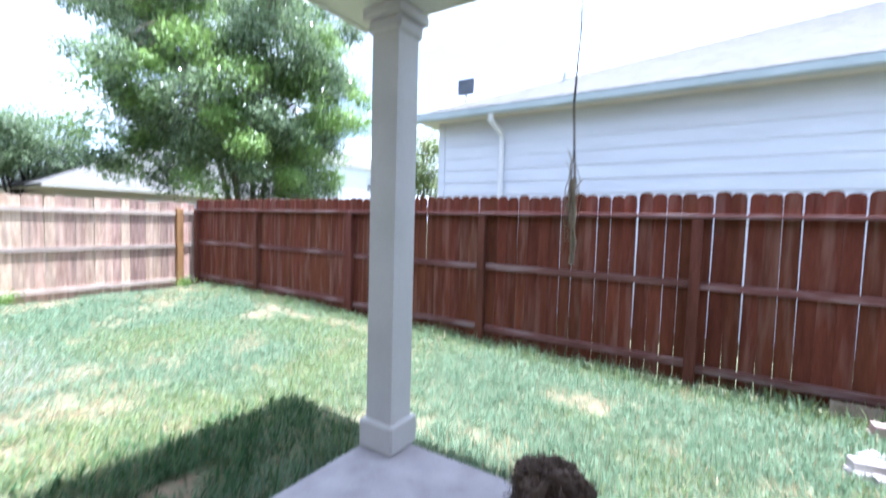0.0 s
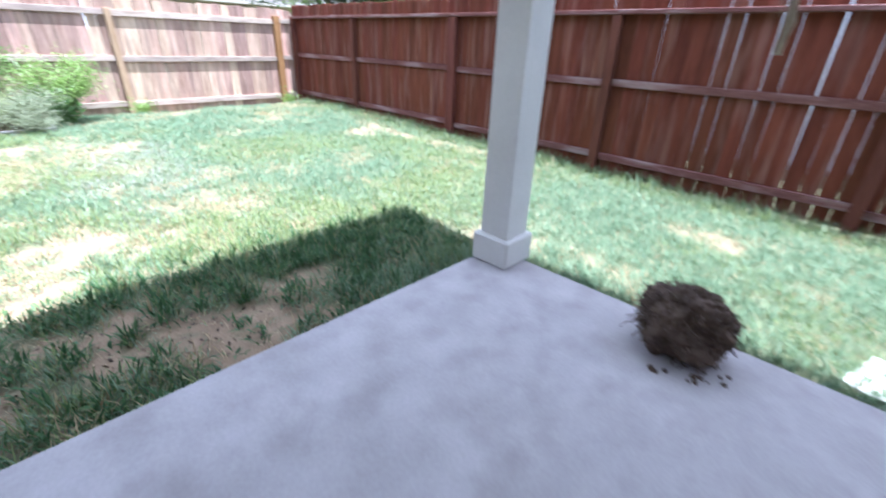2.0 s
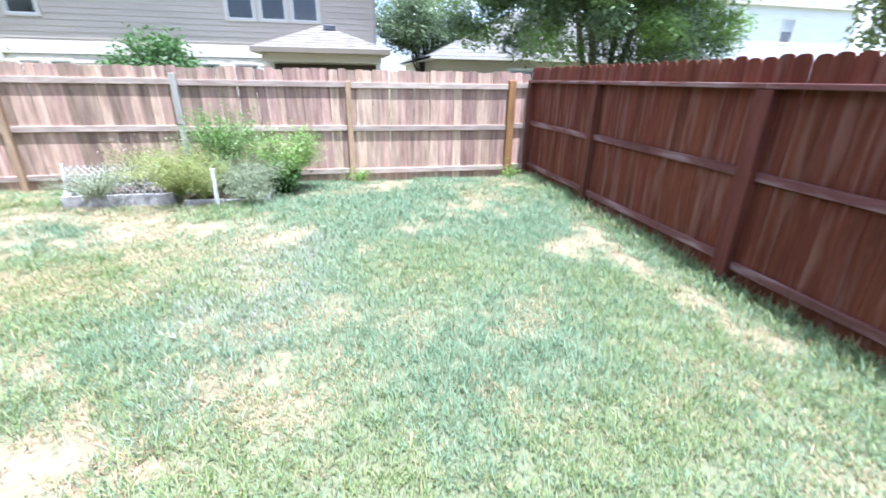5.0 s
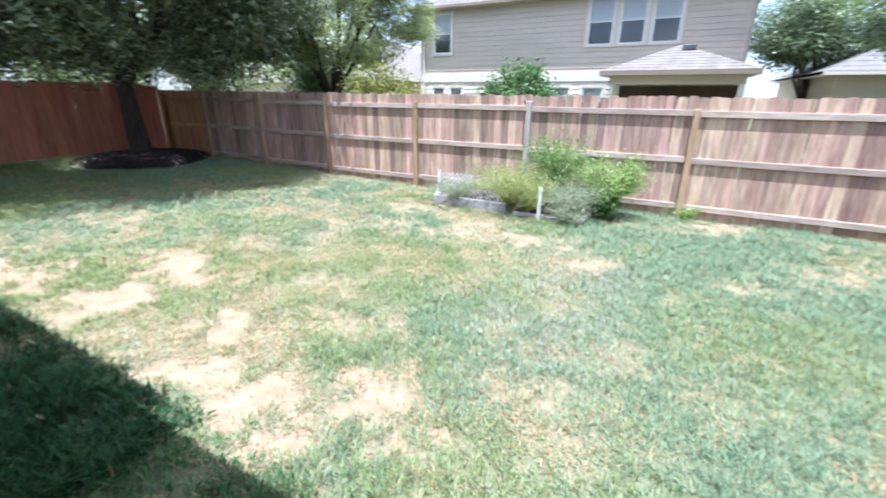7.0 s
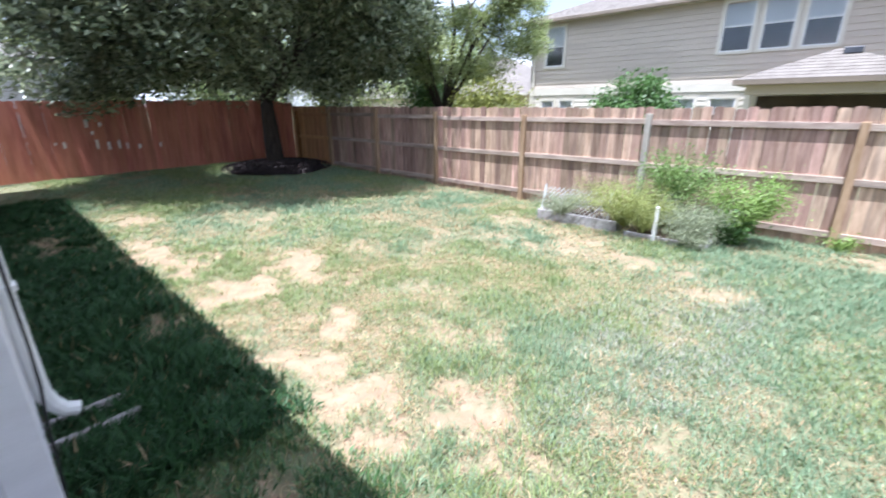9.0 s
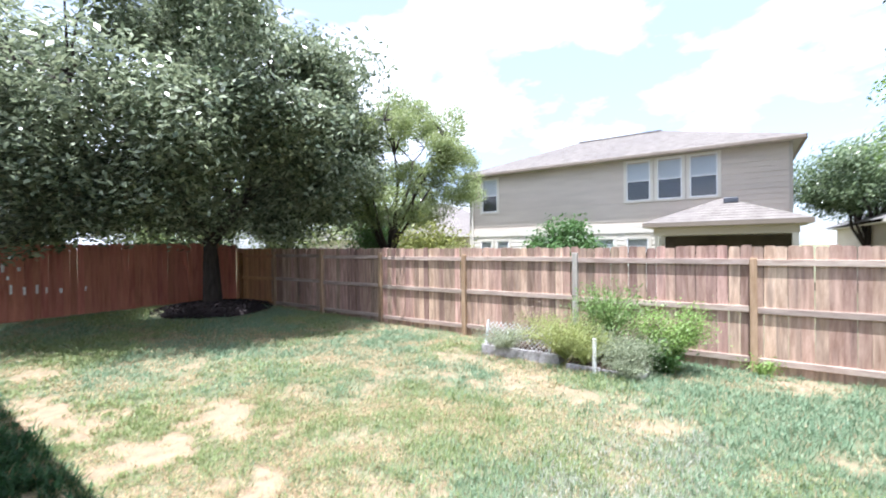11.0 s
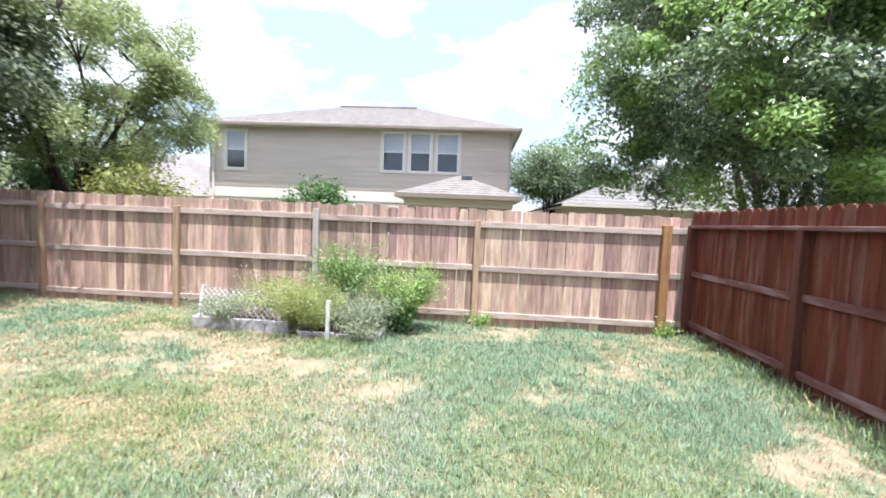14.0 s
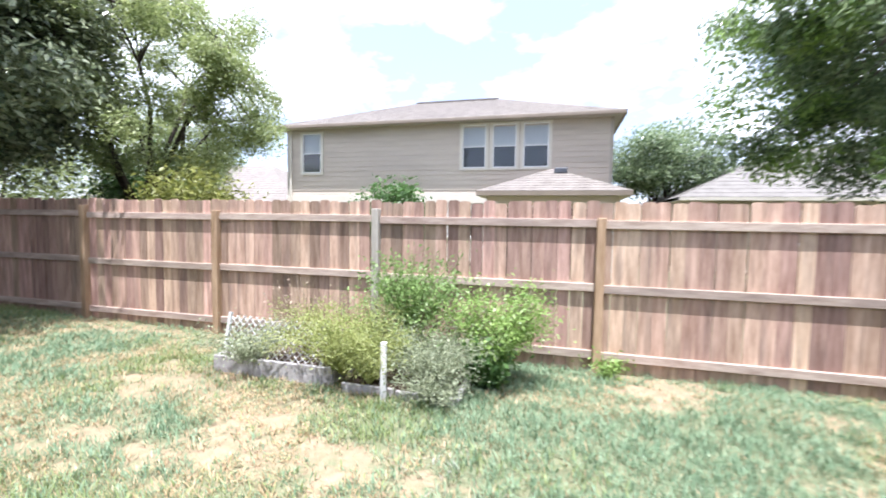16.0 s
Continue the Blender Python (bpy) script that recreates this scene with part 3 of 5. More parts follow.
def hip_roof(name, x0, x1, y0, y1, z_eave, z_ridge, mat, parent, inset=None, courses=0):
    """A hip roof over a rectangle, its ridge along the longer side, with a thin edge and raised shingle courses."""
    bm = bmesh.new()
    w = min(x1 - x0, y1 - y0) / 2
    i = w if inset is None else inset
    if x1 - x0 >= y1 - y0:
        r0, r1 = Vector((x0 + i, (y0 + y1) / 2, z_ridge)), Vector((x1 - i, (y0 + y1) / 2, z_ridge))
        quads = [((x0, y0), (x1, y0), r1, r0), ((x1, y1), (x0, y1), r0, r1)]
        tris = [((x0, y1), (x0, y0), r0), ((x1, y0), (x1, y1), r1)]
    else:
        r0, r1 = Vector(((x0 + x1) / 2, y0 + i, z_ridge)), Vector(((x0 + x1) / 2, y1 - i, z_ridge))
        quads = [((x1, y0), (x1, y1), r1, r0), ((x0, y1), (x0, y0), r0, r1)]
        tris = [((x0, y0), (x1, y0), r0), ((x1, y1), (x0, y1), r1)]
    n = max(1, courses)
    for a, b, tb, ta in [(q[0], q[1], q[2], q[3]) for q in quads] + [(t[0], t[1], t[2], t[2]) for t in tris]:
        a, b = Vector((*a, z_eave)), Vector((*b, z_eave))
        for k in range(n):
            f, g = k / n, (k + 1) / n
            step = Vector((0, 0, 0.012 if n > 1 else 0))
            p = [a.lerp(ta, f) + step, b.lerp(tb, f) + step, b.lerp(tb, g), a.lerp(ta, g)]
            vs = [bm.verts.new(v) for v in p]
            bm.faces.new(vs if (p[2] - p[3]).length > 1e-4 else vs[:3])
            if n > 1:
                bm.faces.new([bm.verts.new(v) for v in (a.lerp(ta, f), b.lerp(tb, f), p[1], p[0])])
    if n == 1:
        bmesh.ops.remove_doubles(bm, verts=bm.verts, dist=1e-4)
    return part(name, bm, mat, parent)


def lap_siding(x0, x1, z0, z1, step, holes=(), lap=0.012):
    """Lap boards on a wall in the x-z plane facing -y, one bevelled strip a course, cut round holes (x0, x1, z0, z1)."""
    bm = bmesh.new()
    z = z0
    while z < z1 - 0.01:
        top = min(z + step, z1)
        cuts = sorted({x0, x1, *(h[k] for h in holes for k in (0, 1) if h[2] < top and h[3] > z and x0 < h[k] < x1)})
        for a, b in zip(cuts, cuts[1:]):
            mid = (a + b) / 2
            if any(h[0] < mid < h[1] and h[2] < (z + top) / 2 < h[3] for h in holes):
                continue
            v = [bm.verts.new(p) for p in ((a, -lap, z), (b, -lap, z), (b, -0.002, top), (a, -0.002, top), (a, 0.0, z), (b, 0.0, z))]
            bm.faces.new((v[0], v[1], v[2], v[3]))
            bm.faces.new((v[4], v[5], v[1], v[0]))
        z = top
    return bm


def siding_boards(parent, mat, matrix, x0, x1, z0, z1, step, holes=(), lap=0.012, name="siding_board", label=""):
    """Each lap board of a wall as a part of its own, in world metres."""
    z = z0
    while z < z1 - 0.01:
        bm = lap_siding(x0, x1, z, min(z + step, z1), step, holes, lap)
        bmesh.ops.transform(bm, matrix=matrix, verts=bm.verts)
        house_part(name, bm, mat, parent, label)
        z += step


FACING_X = Matrix(((0, -1, 0, 0), (1, 0, 0, 0), (0, 0, 1, 0), (0, 0, 0, 1)))
own = thing("own_house", (WALL_X, WALL_Y, 0), "white lap-sided house with beige corner boards and covered patio", "house", kind="structure")
H_END = -12.2
part("wall", boxes((WALL_X + 0.02, 9.0, H_END, WALL_Y - 0.02, 0.0, 2.95)), SIDING_WHITE, own)
part("foundation", boxes((WALL_X + 0.03, 9.0, H_END + 0.01, WALL_Y - 0.03, -0.4, 0.0)), CONCRETE, own, "grey concrete foundation")


for o in own.children:
    o.matrix_parent_inverse = Matrix.Translation(-Vector(own.location))
siding_boards(own, SIDING_WHITE, Matrix.Translation((WALL_X, WALL_Y - 0.018, 0)) @ Matrix.Diagonal((1, -1, 1, 1)), 0.1, 5.0, 0.05, 2.95, 0.2, (), 0.026)
siding_boards(own, SIDING_WHITE, Matrix.Translation((WALL_X + 0.018, WALL_Y, 0)) @ Matrix(((0, 1, 0, 0), (-1, 0, 0, 0), (0, 0, 1, 0), (0, 0, 0, 1))), 0.1, -H_END + WALL_Y - 0.05, 0.05, 2.95, 0.2, (), 0.026)
house_part("corner_board", boxes((WALL_X - 0.012, WALL_X + 0.145, WALL_Y - 0.02, WALL_Y + 0.02, 0.02, 2.95), bevel=0.003), SIDING_WHITE, own)
house_part("corner_board", boxes((WALL_X - 0.012, WALL_X + 0.012, WALL_Y - 0.13, WALL_Y - 0.022, 0.02, 2.95), bevel=0.003), SIDING_WHITE, own)
# patio beams, ceiling, eaves and roof
house_part("beam", boxes((CX - 0.1, CX + 0.1, WALL_Y + 0.016, CY - 0.101, 2.80, 2.96), bevel=0.004), PORCH_WHITE, own, "cream painted porch beam")
house_part("beam", boxes((CX - 0.1, 3.2, CY - 0.1, CY + 0.1, 2.802, 2.96), bevel=0.004), PORCH_WHITE, own, "cream painted porch beam")
EX, EY = -2.18, 1.02
house_part("soffit", boxes((EX, 9.0, WALL_Y + 0.02, EY, 2.965, 2.99)), PORCH_WHITE, own, "cream porch ceiling and soffit")
house_part("soffit", boxes((WALL_X - 0.45, 9.0, H_END - 0.4, WALL_Y + 0.02, 2.955, 2.985)), PORCH_WHITE, own, "cream soffit with slotted vents")
for k in range(9):
    y = H_END + 0.8 + k * 1.1
    house_part("soffit_vent", boxes(*[(WALL_X - 0.30, WALL_X - 0.12, y + 0.03 * j, y + 0.03 * j + 0.014, 2.949, 2.9545) for j in range(8)]), DARK_ROOM, own, "dark slotted soffit vent")
house_part("fascia", boxes((EX - 0.02, EX, WALL_Y - 0.1, EY + 0.02, 2.95, 3.12)), PORCH_WHITE, own)
house_part("fascia", boxes((EX, 9.0, EY, EY + 0.02, 2.95, 3.12)), PORCH_WHITE, own)
house_part("gutter", boxes((WALL_X - 0.56, WALL_X - 0.452, H_END - 0.4, WALL_Y - 0.11, 2.99, 3.12), bevel=0.01), WHITE_PVC, own, "white eaves gutter")
r = hip_roof("roof", EX - 0.02, 9.2, H_END - 0.45, EY + 0.04, 3.12, 5.2, SHINGLE, own, courses=0)
r.matrix_parent_inverse = Matrix.Translation(-Vector(own.location))
# the wall behind the patio, with a glazed door
house_part("wall", boxes((3.2, 3.35, WALL_Y, SLAB_Y + 0.5, 0.0, 2.96)), SIDING_WHITE, own)

# downspout with elbow and the loose cable beside it
ds = thing("downspout", (WALL_X, WALL_Y, 0), "white metal downspout with curved elbow on the house corner", "downspout")
bm = bmesh.new()
DX, DY = WALL_X - 0.05, WALL_Y - 0.79
tube(bm, [(DX, DY, 2.95), (DX, DY, 0.36), (DX - 0.005, DY, 0.27), (DX - 0.03, DY, 0.19), (DX - 0.07, DY, 0.13), (DX - 0.13, DY, 0.105)], [0.043] * 6, 10)
house_part("pipe", bm, WHITE_PVC, ds)
for z in (0.9, 2.1):
    house_part("strap", boxes((DX - 0.047, DX + 0.05, DY - 0.05, DY + 0.05, z, z + 0.03)), WHITE_PVC, ds)
cable = thing("black_cable", (WALL_X, WALL_Y, 0), "loose black cable hanging down the corner board", "cable")
bm = bmesh.new()
pts = [(WALL_X - 0.025 - 0.012 * math.sin(k * 1.1) - (0.05 * math.sin((k - 7) / 6 * math.pi) if 7 <= k <= 13 else 0), WALL_Y - 0.15 - 0.03 * math.sin(k * 0.7), 2.9 - k * 0.19) for k in range(16)]
tube(bm, pts, [0.007] * 16, 6)
house_part("wire", bm, BLACK_RUBBER, cable)
splash = thing("splash_block", (WALL_X - 0.22, DY - 0.04, -0.1), "grey concrete splash block under the downspout", "splash block")
splash.scale = (0.95, 0.95, 1.0)
part("tray", boxes((-0.24, 0.26, -0.15, 0.15, -0.02, 0.03), bevel=0.008), DARK_ROOM, splash, "dark tray")
part("side_wall", boxes((-0.24, 0.26, -0.15, -0.11, 0.031, 0.10), bevel=0.008), CONCRETE, splash)
part("side_wall", boxes((-0.24, 0.26, 0.11, 0.15, 0.031, 0.10), bevel=0.008), CONCRETE, splash)


# ---- neighbouring houses ----
def window(parent, x, y0, y1, z0, z1, trim=CREAM, label="white-framed sash window with blind above dark screen"):
    """A sash window in a wall facing +x, in world metres."""
    w = house_part("window", boxes((x, x + 0.05, y0 - 0.11, y0, z0 - 0.07, z1 + 0.07), (x, x + 0.05, y1, y1 + 0.11, z0 - 0.07, z1 + 0.07), (x, x + 0.05, y0, y1, z1, z1 + 0.07), (x, x + 0.06, y0 - 0.0, y1 + 0.0, z0 - 0.08, z0)), trim, parent, label)
    mid = (z0 + z1) / 2

    def sub(name, bm, mat, label=""):
        o = part(name, bm, mat, w, label)
        return o
    sub("sash_frame", boxes((x + 0.0, x + 0.03, y0, y0 + 0.04, z0, z1), (x, x + 0.03, y1 - 0.04, y1, z0, z1), (x, x + 0.03, y0 + 0.04, y1 - 0.04, z1 - 0.04, z1), (x, x + 0.03, y0 + 0.04, y1 - 0.04, z0, z0 + 0.04), (x, x + 0.03, y0 + 0.04, y1 - 0.04, mid - 0.025, mid + 0.025)), WHITE_PVC)
    sub("blind", boxes((x - 0.06, x - 0.05, y0 + 0.04, y1 - 0.04, mid, z1)), BLIND, "pale closed blind")
    sub("screen", boxes((x - 0.04, x - 0.03, y0 + 0.04, y1 - 0.04, z0, mid)), SCREEN, "dark insect screen")
    g = sub("pane", boxes((x - 0.012, x - 0.006, y0 + 0.04, y1 - 0.04, z0 + 0.02, z1 - 0.02)), GLASS)
    g.visible_shadow = False
    return w


F = -20.4
two = thing("two_storey_house", (F, -4.8, 0), "taupe two-storey house with lap siding and hipped shingle roof", "house")
HOLES = [(-10.42, -9.58, 3.47, 5.06), (-3.69, -2.82, 3.56, 5.13), (-2.56, -1.72, 3.56, 5.13), (-1.46, -0.58, 3.56, 5.13)]
LOW = [(-10.5, -9.9, 1.0, 2.05), (-9.6, -9.0, 1.0, 2.05), (-5.0, -4.2, 1.0, 2.05), (-3.7, -2.9, 1.0, 2.05)]
house_part("wall", boxes((F - 7.6, F - 0.12, -11.15, 1.55, 0.0, 5.22)), TAUPE, two)
siding_boards(two, TAUPE, Matrix.Translation((F, 0, 0)) @ FACING_X, -11.05, 1.45, 2.57, 5.22, 0.19, HOLES, 0.022)
siding_boards(two, CREAM, Matrix.Translation((F, 0, 0)) @ FACING_X, -11.05, 1.45, 0.1, 2.25, 0.19, LOW, 0.022, label="cream ground-floor siding board")
house_part("band_board", boxes((F - 0.02, F + 0.05, -11.15, 1.55, 2.27, 2.56), bevel=0.005), CREAM, two, "cream band board between the storeys")
for y in (-11.15, 1.45):
    house_part("corner_board", boxes((F - 0.1, F + 0.03, y, y + 0.1, 0.0, 2.265)), CREAM, two)
    house_part("corner_board", boxes((F - 0.1, F + 0.03, y, y + 0.1, 2.57, 5.22)), TAUPE_TRIM, two)
for h in HOLES:
    window(two, F, *h)
for h in LOW:
    window(two, F, *h)
house_part("soffit", boxes((F - 8.0, F + 0.40, -11.5, 1.80, 5.22, 5.25)), TAUPE_TRIM, two)
house_part("gutter", boxes((F + 0.40, F + 0.52, -11.55, 1.85, 5.20, 5.32), bevel=0.01), EAVE_BROWN, two, "brown eaves gutter")
house_part("gutter", boxes((F - 8.0, F + 0.38, 1.802, 1.90, 5.20, 5.32), bevel=0.01), EAVE_BROWN, two, "brown eaves gutter")
bm = bmesh.new()
tube(bm, [(F + 0.08, -10.95, 5.2), (F + 0.08, -10.95, 0.2)], [0.045, 0.045], 8)
house_part("downspout", bm, CREAM, two)
o = hip_roof("roof", F - 8.0, F + 0.5, -11.55, 1.90, 5.32, 7.1, SHINGLE, two, inset=4.8, courses=22)
o.matrix_parent_inverse = Matrix.Translation(-Vector(two.location))
house_part("ridge_cap", boxes((F - 3.87, F - 3.63, -6.75, -2.90, 7.08, 7.135)), SHINGLE, two)
# its covered porch
porch = thing("neighbour_porch", (F, -0.4, 0), "small hipped porch roof with vent against the taupe house", "porch")
o = hip_roof("roof", F + 0.03, F + 2.95, -2.6, 1.8, 2.50, 3.30, SHINGLE, porch, inset=2.15, courses=9)
o.matrix_parent_inverse = Matrix.Translation(-Vector(porch.location))
house_part("fascia", boxes((F + 2.83, F + 2.95, -2.6, 1.8, 2.36, 2.515), bevel=0.01), EAVE_BROWN, porch)
house_part("beam", boxes((F + 2.5, F + 2.65, -2.3, 1.5, 2.10, 2.355)), TAN_WALL, porch)
house_part("ceiling", boxes((F + 0.06, F + 2.828, -2.58, 1.78, 2.36, 2.38)), TAN_WALL, porch)
for y in (-2.2, 1.4):
    house_part("post", boxes((F + 2.5, F + 2.65, y - 0.075, y + 0.075, 0.0, 2.099)), CREAM, porch)
house_part("roof_vent", boxes((F + 1.62, F + 1.85, -0.35, 0.05, 3.13, 3.30), bevel=0.02), DARK_METAL, porch, "dark roof vent with pale cap")
# Near-black sheet over the siding paints the shade under the porch roof.
house_part("back_wall", boxes((F + 0.03, F + 0.06, -2.3, 1.5, 0.0, 2.1)), DARK_ROOM, porch, "wall under the porch, coloured dark for its shade")

# white house beyond the red fence
NY = 5.95
white = thing("white_house", (0, NY, 0), "pale white lap-sided house with grey-green gutter", "house")
house_part("wall", boxes((-4.7, 26.0, NY + 0.02, NY + 16.0, -0.2, 3.5)), NB_WHITE, white)
siding_boards(white, NB_WHITE, Matrix.Translation((0, NY, 0)), -4.6, 26.0, -0.1, 3.5, 0.24, (), 0.02)
house_part("corner_board", boxes((-4.74, -4.6, NY - 0.03, NY + 0.1, -0.2, 3.5)), NB_WHITE, white)
house_part("soffit", boxes((-5.1, 26.4, NY - 0.42, NY + 16.4, 3.5, 3.53)), CREAM, white, "cream soffit")
house_part("gutter", boxes((-5.15, 26.5, NY - 0.55, NY - 0.425, 3.46, 3.59), bevel=0.015), GREEN_GUTTER, white, "grey-green eaves gutter")
o = hip_roof("roof", -5.15, 27.0, NY - 0.55, NY + 16.7, 3.59, 7.5, SHINGLE_PALE, white, courses=26)
o.matrix_parent_inverse = Matrix.Translation(-Vector(white.location))
bm = bmesh.new()
tube(bm, [(-3.35, NY - 0.48, 3.46), (-3.35, NY - 0.46, 3.36), (-3.3, NY - 0.10, 3.18), (-3.3, NY - 0.07, 3.05), (-3.3, NY - 0.07, -0.1)], [0.05] * 5, 8)
house_part("downspout", bm, WHITE_PVC, white, "white downspout")
bm = bmesh.new()
tube(bm, [(-2.6, NY + 1.3, 4.0), (-2.6, NY + 1.3, 4.62)], [0.04, 0.04], 8)
house_part("vent_pipe", bm, GALV, white, "grey vent pipe")
dish = thing("satellite_dish", (-4.3, NY + 0.25, 3.82), "dark grey rectangular satellite dish on a bent arm", "satellite dish")
bm = boxes((-0.19, 0.19, -0.02, 0.02, 0.28, 0.62), bevel=0.015)
part("reflector", bm, DARK_METAL, dish)
bm = bmesh.new()
tube(bm, [(-0.07, 0.1, 0.0), (-0.05, 0.08, 0.15), (0.0, 0.03, 0.33)], [0.018] * 3, 6)
part("arm", bm, GALV, dish)


def plain_house(name, label, x0, x1, y0, y1, z_eave, z_ridge, wall_mat, roof_mat, windows=(), inset=None):
    """A far house: walls, soffit, gutter, hip roof and windows on its +x face."""
    h = thing(name, ((x0 + x1) / 2, (y0 + y1) / 2, 0), label, "house")
    house_part("wall", boxes((x0, x1 - 0.1, y0, y1, 0.0, z_eave)), wall_mat, h)
    siding_boards(h, wall_mat, Matrix.Translation((x1, 0, 0)) @ FACING_X, y0, y1, 0.0, z_eave, 0.2, windows, 0.02)
    for w in windows:
        window(h, x1, *w)
    house_part("soffit", boxes((x0 - 0.4, x1 + 0.4, y0 - 0.4, y1 + 0.4, z_eave, z_eave + 0.03)), CREAM, h)
    house_part("gutter", boxes((x1 + 0.4, x1 + 0.5, y0 - 0.5, y1 + 0.5, z_eave - 0.02, z_eave + 0.1), bevel=0.01), CREAM, h)
    o = hip_roof("roof", x0 - 0.5, x1 + 0.5, y0 - 0.5, y1 + 0.5, z_eave + 0.1, z_ridge, roof_mat, h, inset, courses=16)
    o.matrix_parent_inverse = Matrix.Translation(-Vector(h.location))
    return h


plain_house("tan_house", "low tan house with pale grey hipped roof behind trees", -33.0, -21.5, 4.3, 18.0, 2.45, 5.2, TAN_WALL, SHINGLE_PALE, ((7.5, 8.6, 1.0, 2.1), (9.2, 10.3, 1.0, 2.1), (13.5, 14.5, 1.0, 2.1)), 5.75)
plain_house("far_white_house", "white two-storey house far behind the trees", -42.0, -32.0, 25.5, 40.0, 7.0, 9.3, NB_WHITE, SHINGLE_PALE, ((27.6, 28.6, 4.6, 6.2), (33.0, 34.0, 4.6, 6.2)))
plain_house("grey_roof_house", "low house with dark grey roof behind the garden trees", -38.0, -27.0, -33.0, -15.5, 2.5, 5.6, TAN_WALL, SHINGLE, ((-24.0, -23.0, 1.0, 2.1),))
plain_house("side_white_house", "white single-storey house beyond the bright red fence", -4.0, 9.0, -27.0, -17.2, 3.0, 5.2, NB_WHITE, SHINGLE_PALE)
side = bpy.data.objects["side_white_house"]
siding_boards(side, NB_WHITE, Matrix.Translation((0, -17.19, 0)) @ Matrix.Diagonal((1, -1, 1, 1)), -4.0, 9.0, 0.0, 3.0, 0.2, (), 0.02)


# ---- trees ----
def leaf_mesh(name, centres, normals, sizes, mat, rnd):
    """Diamond leaves, slightly folded, as one mesh."""
    n = len(centres)
    a = rnd.normal(size=(n, 3))
    nrm = normals / np.linalg.norm(normals, axis=1, keepdims=True)
    u = np.cross(nrm, a)
    u /= np.linalg.norm(u, axis=1, keepdims=True)
    v = np.cross(nrm, u)
    L, Wd = sizes[:, None], sizes[:, None] * 0.42
    p = np.stack([centres - u * L, centres + v * Wd + nrm * L * 0.15, centres + u * L, centres - v * Wd + nrm * L * 0.15], 1).reshape(-1, 3)
    me = bpy.data.meshes.new(name)
    me.vertices.add(4 * n)
    me.vertices.foreach_set("co", p.astype(np.float32).reshape(-1))
    me.loops.add(4 * n)
    me.loops.foreach_set("vertex_index", np.arange(4 * n, dtype=np.int32))
    me.polygons.add(n)
    me.polygons.foreach_set("loop_start", np.arange(0, 4 * n, 4, dtype=np.int32))
    me.update(calc_edges=True)
    me.validate()
    me.materials.append(mat)
    return me


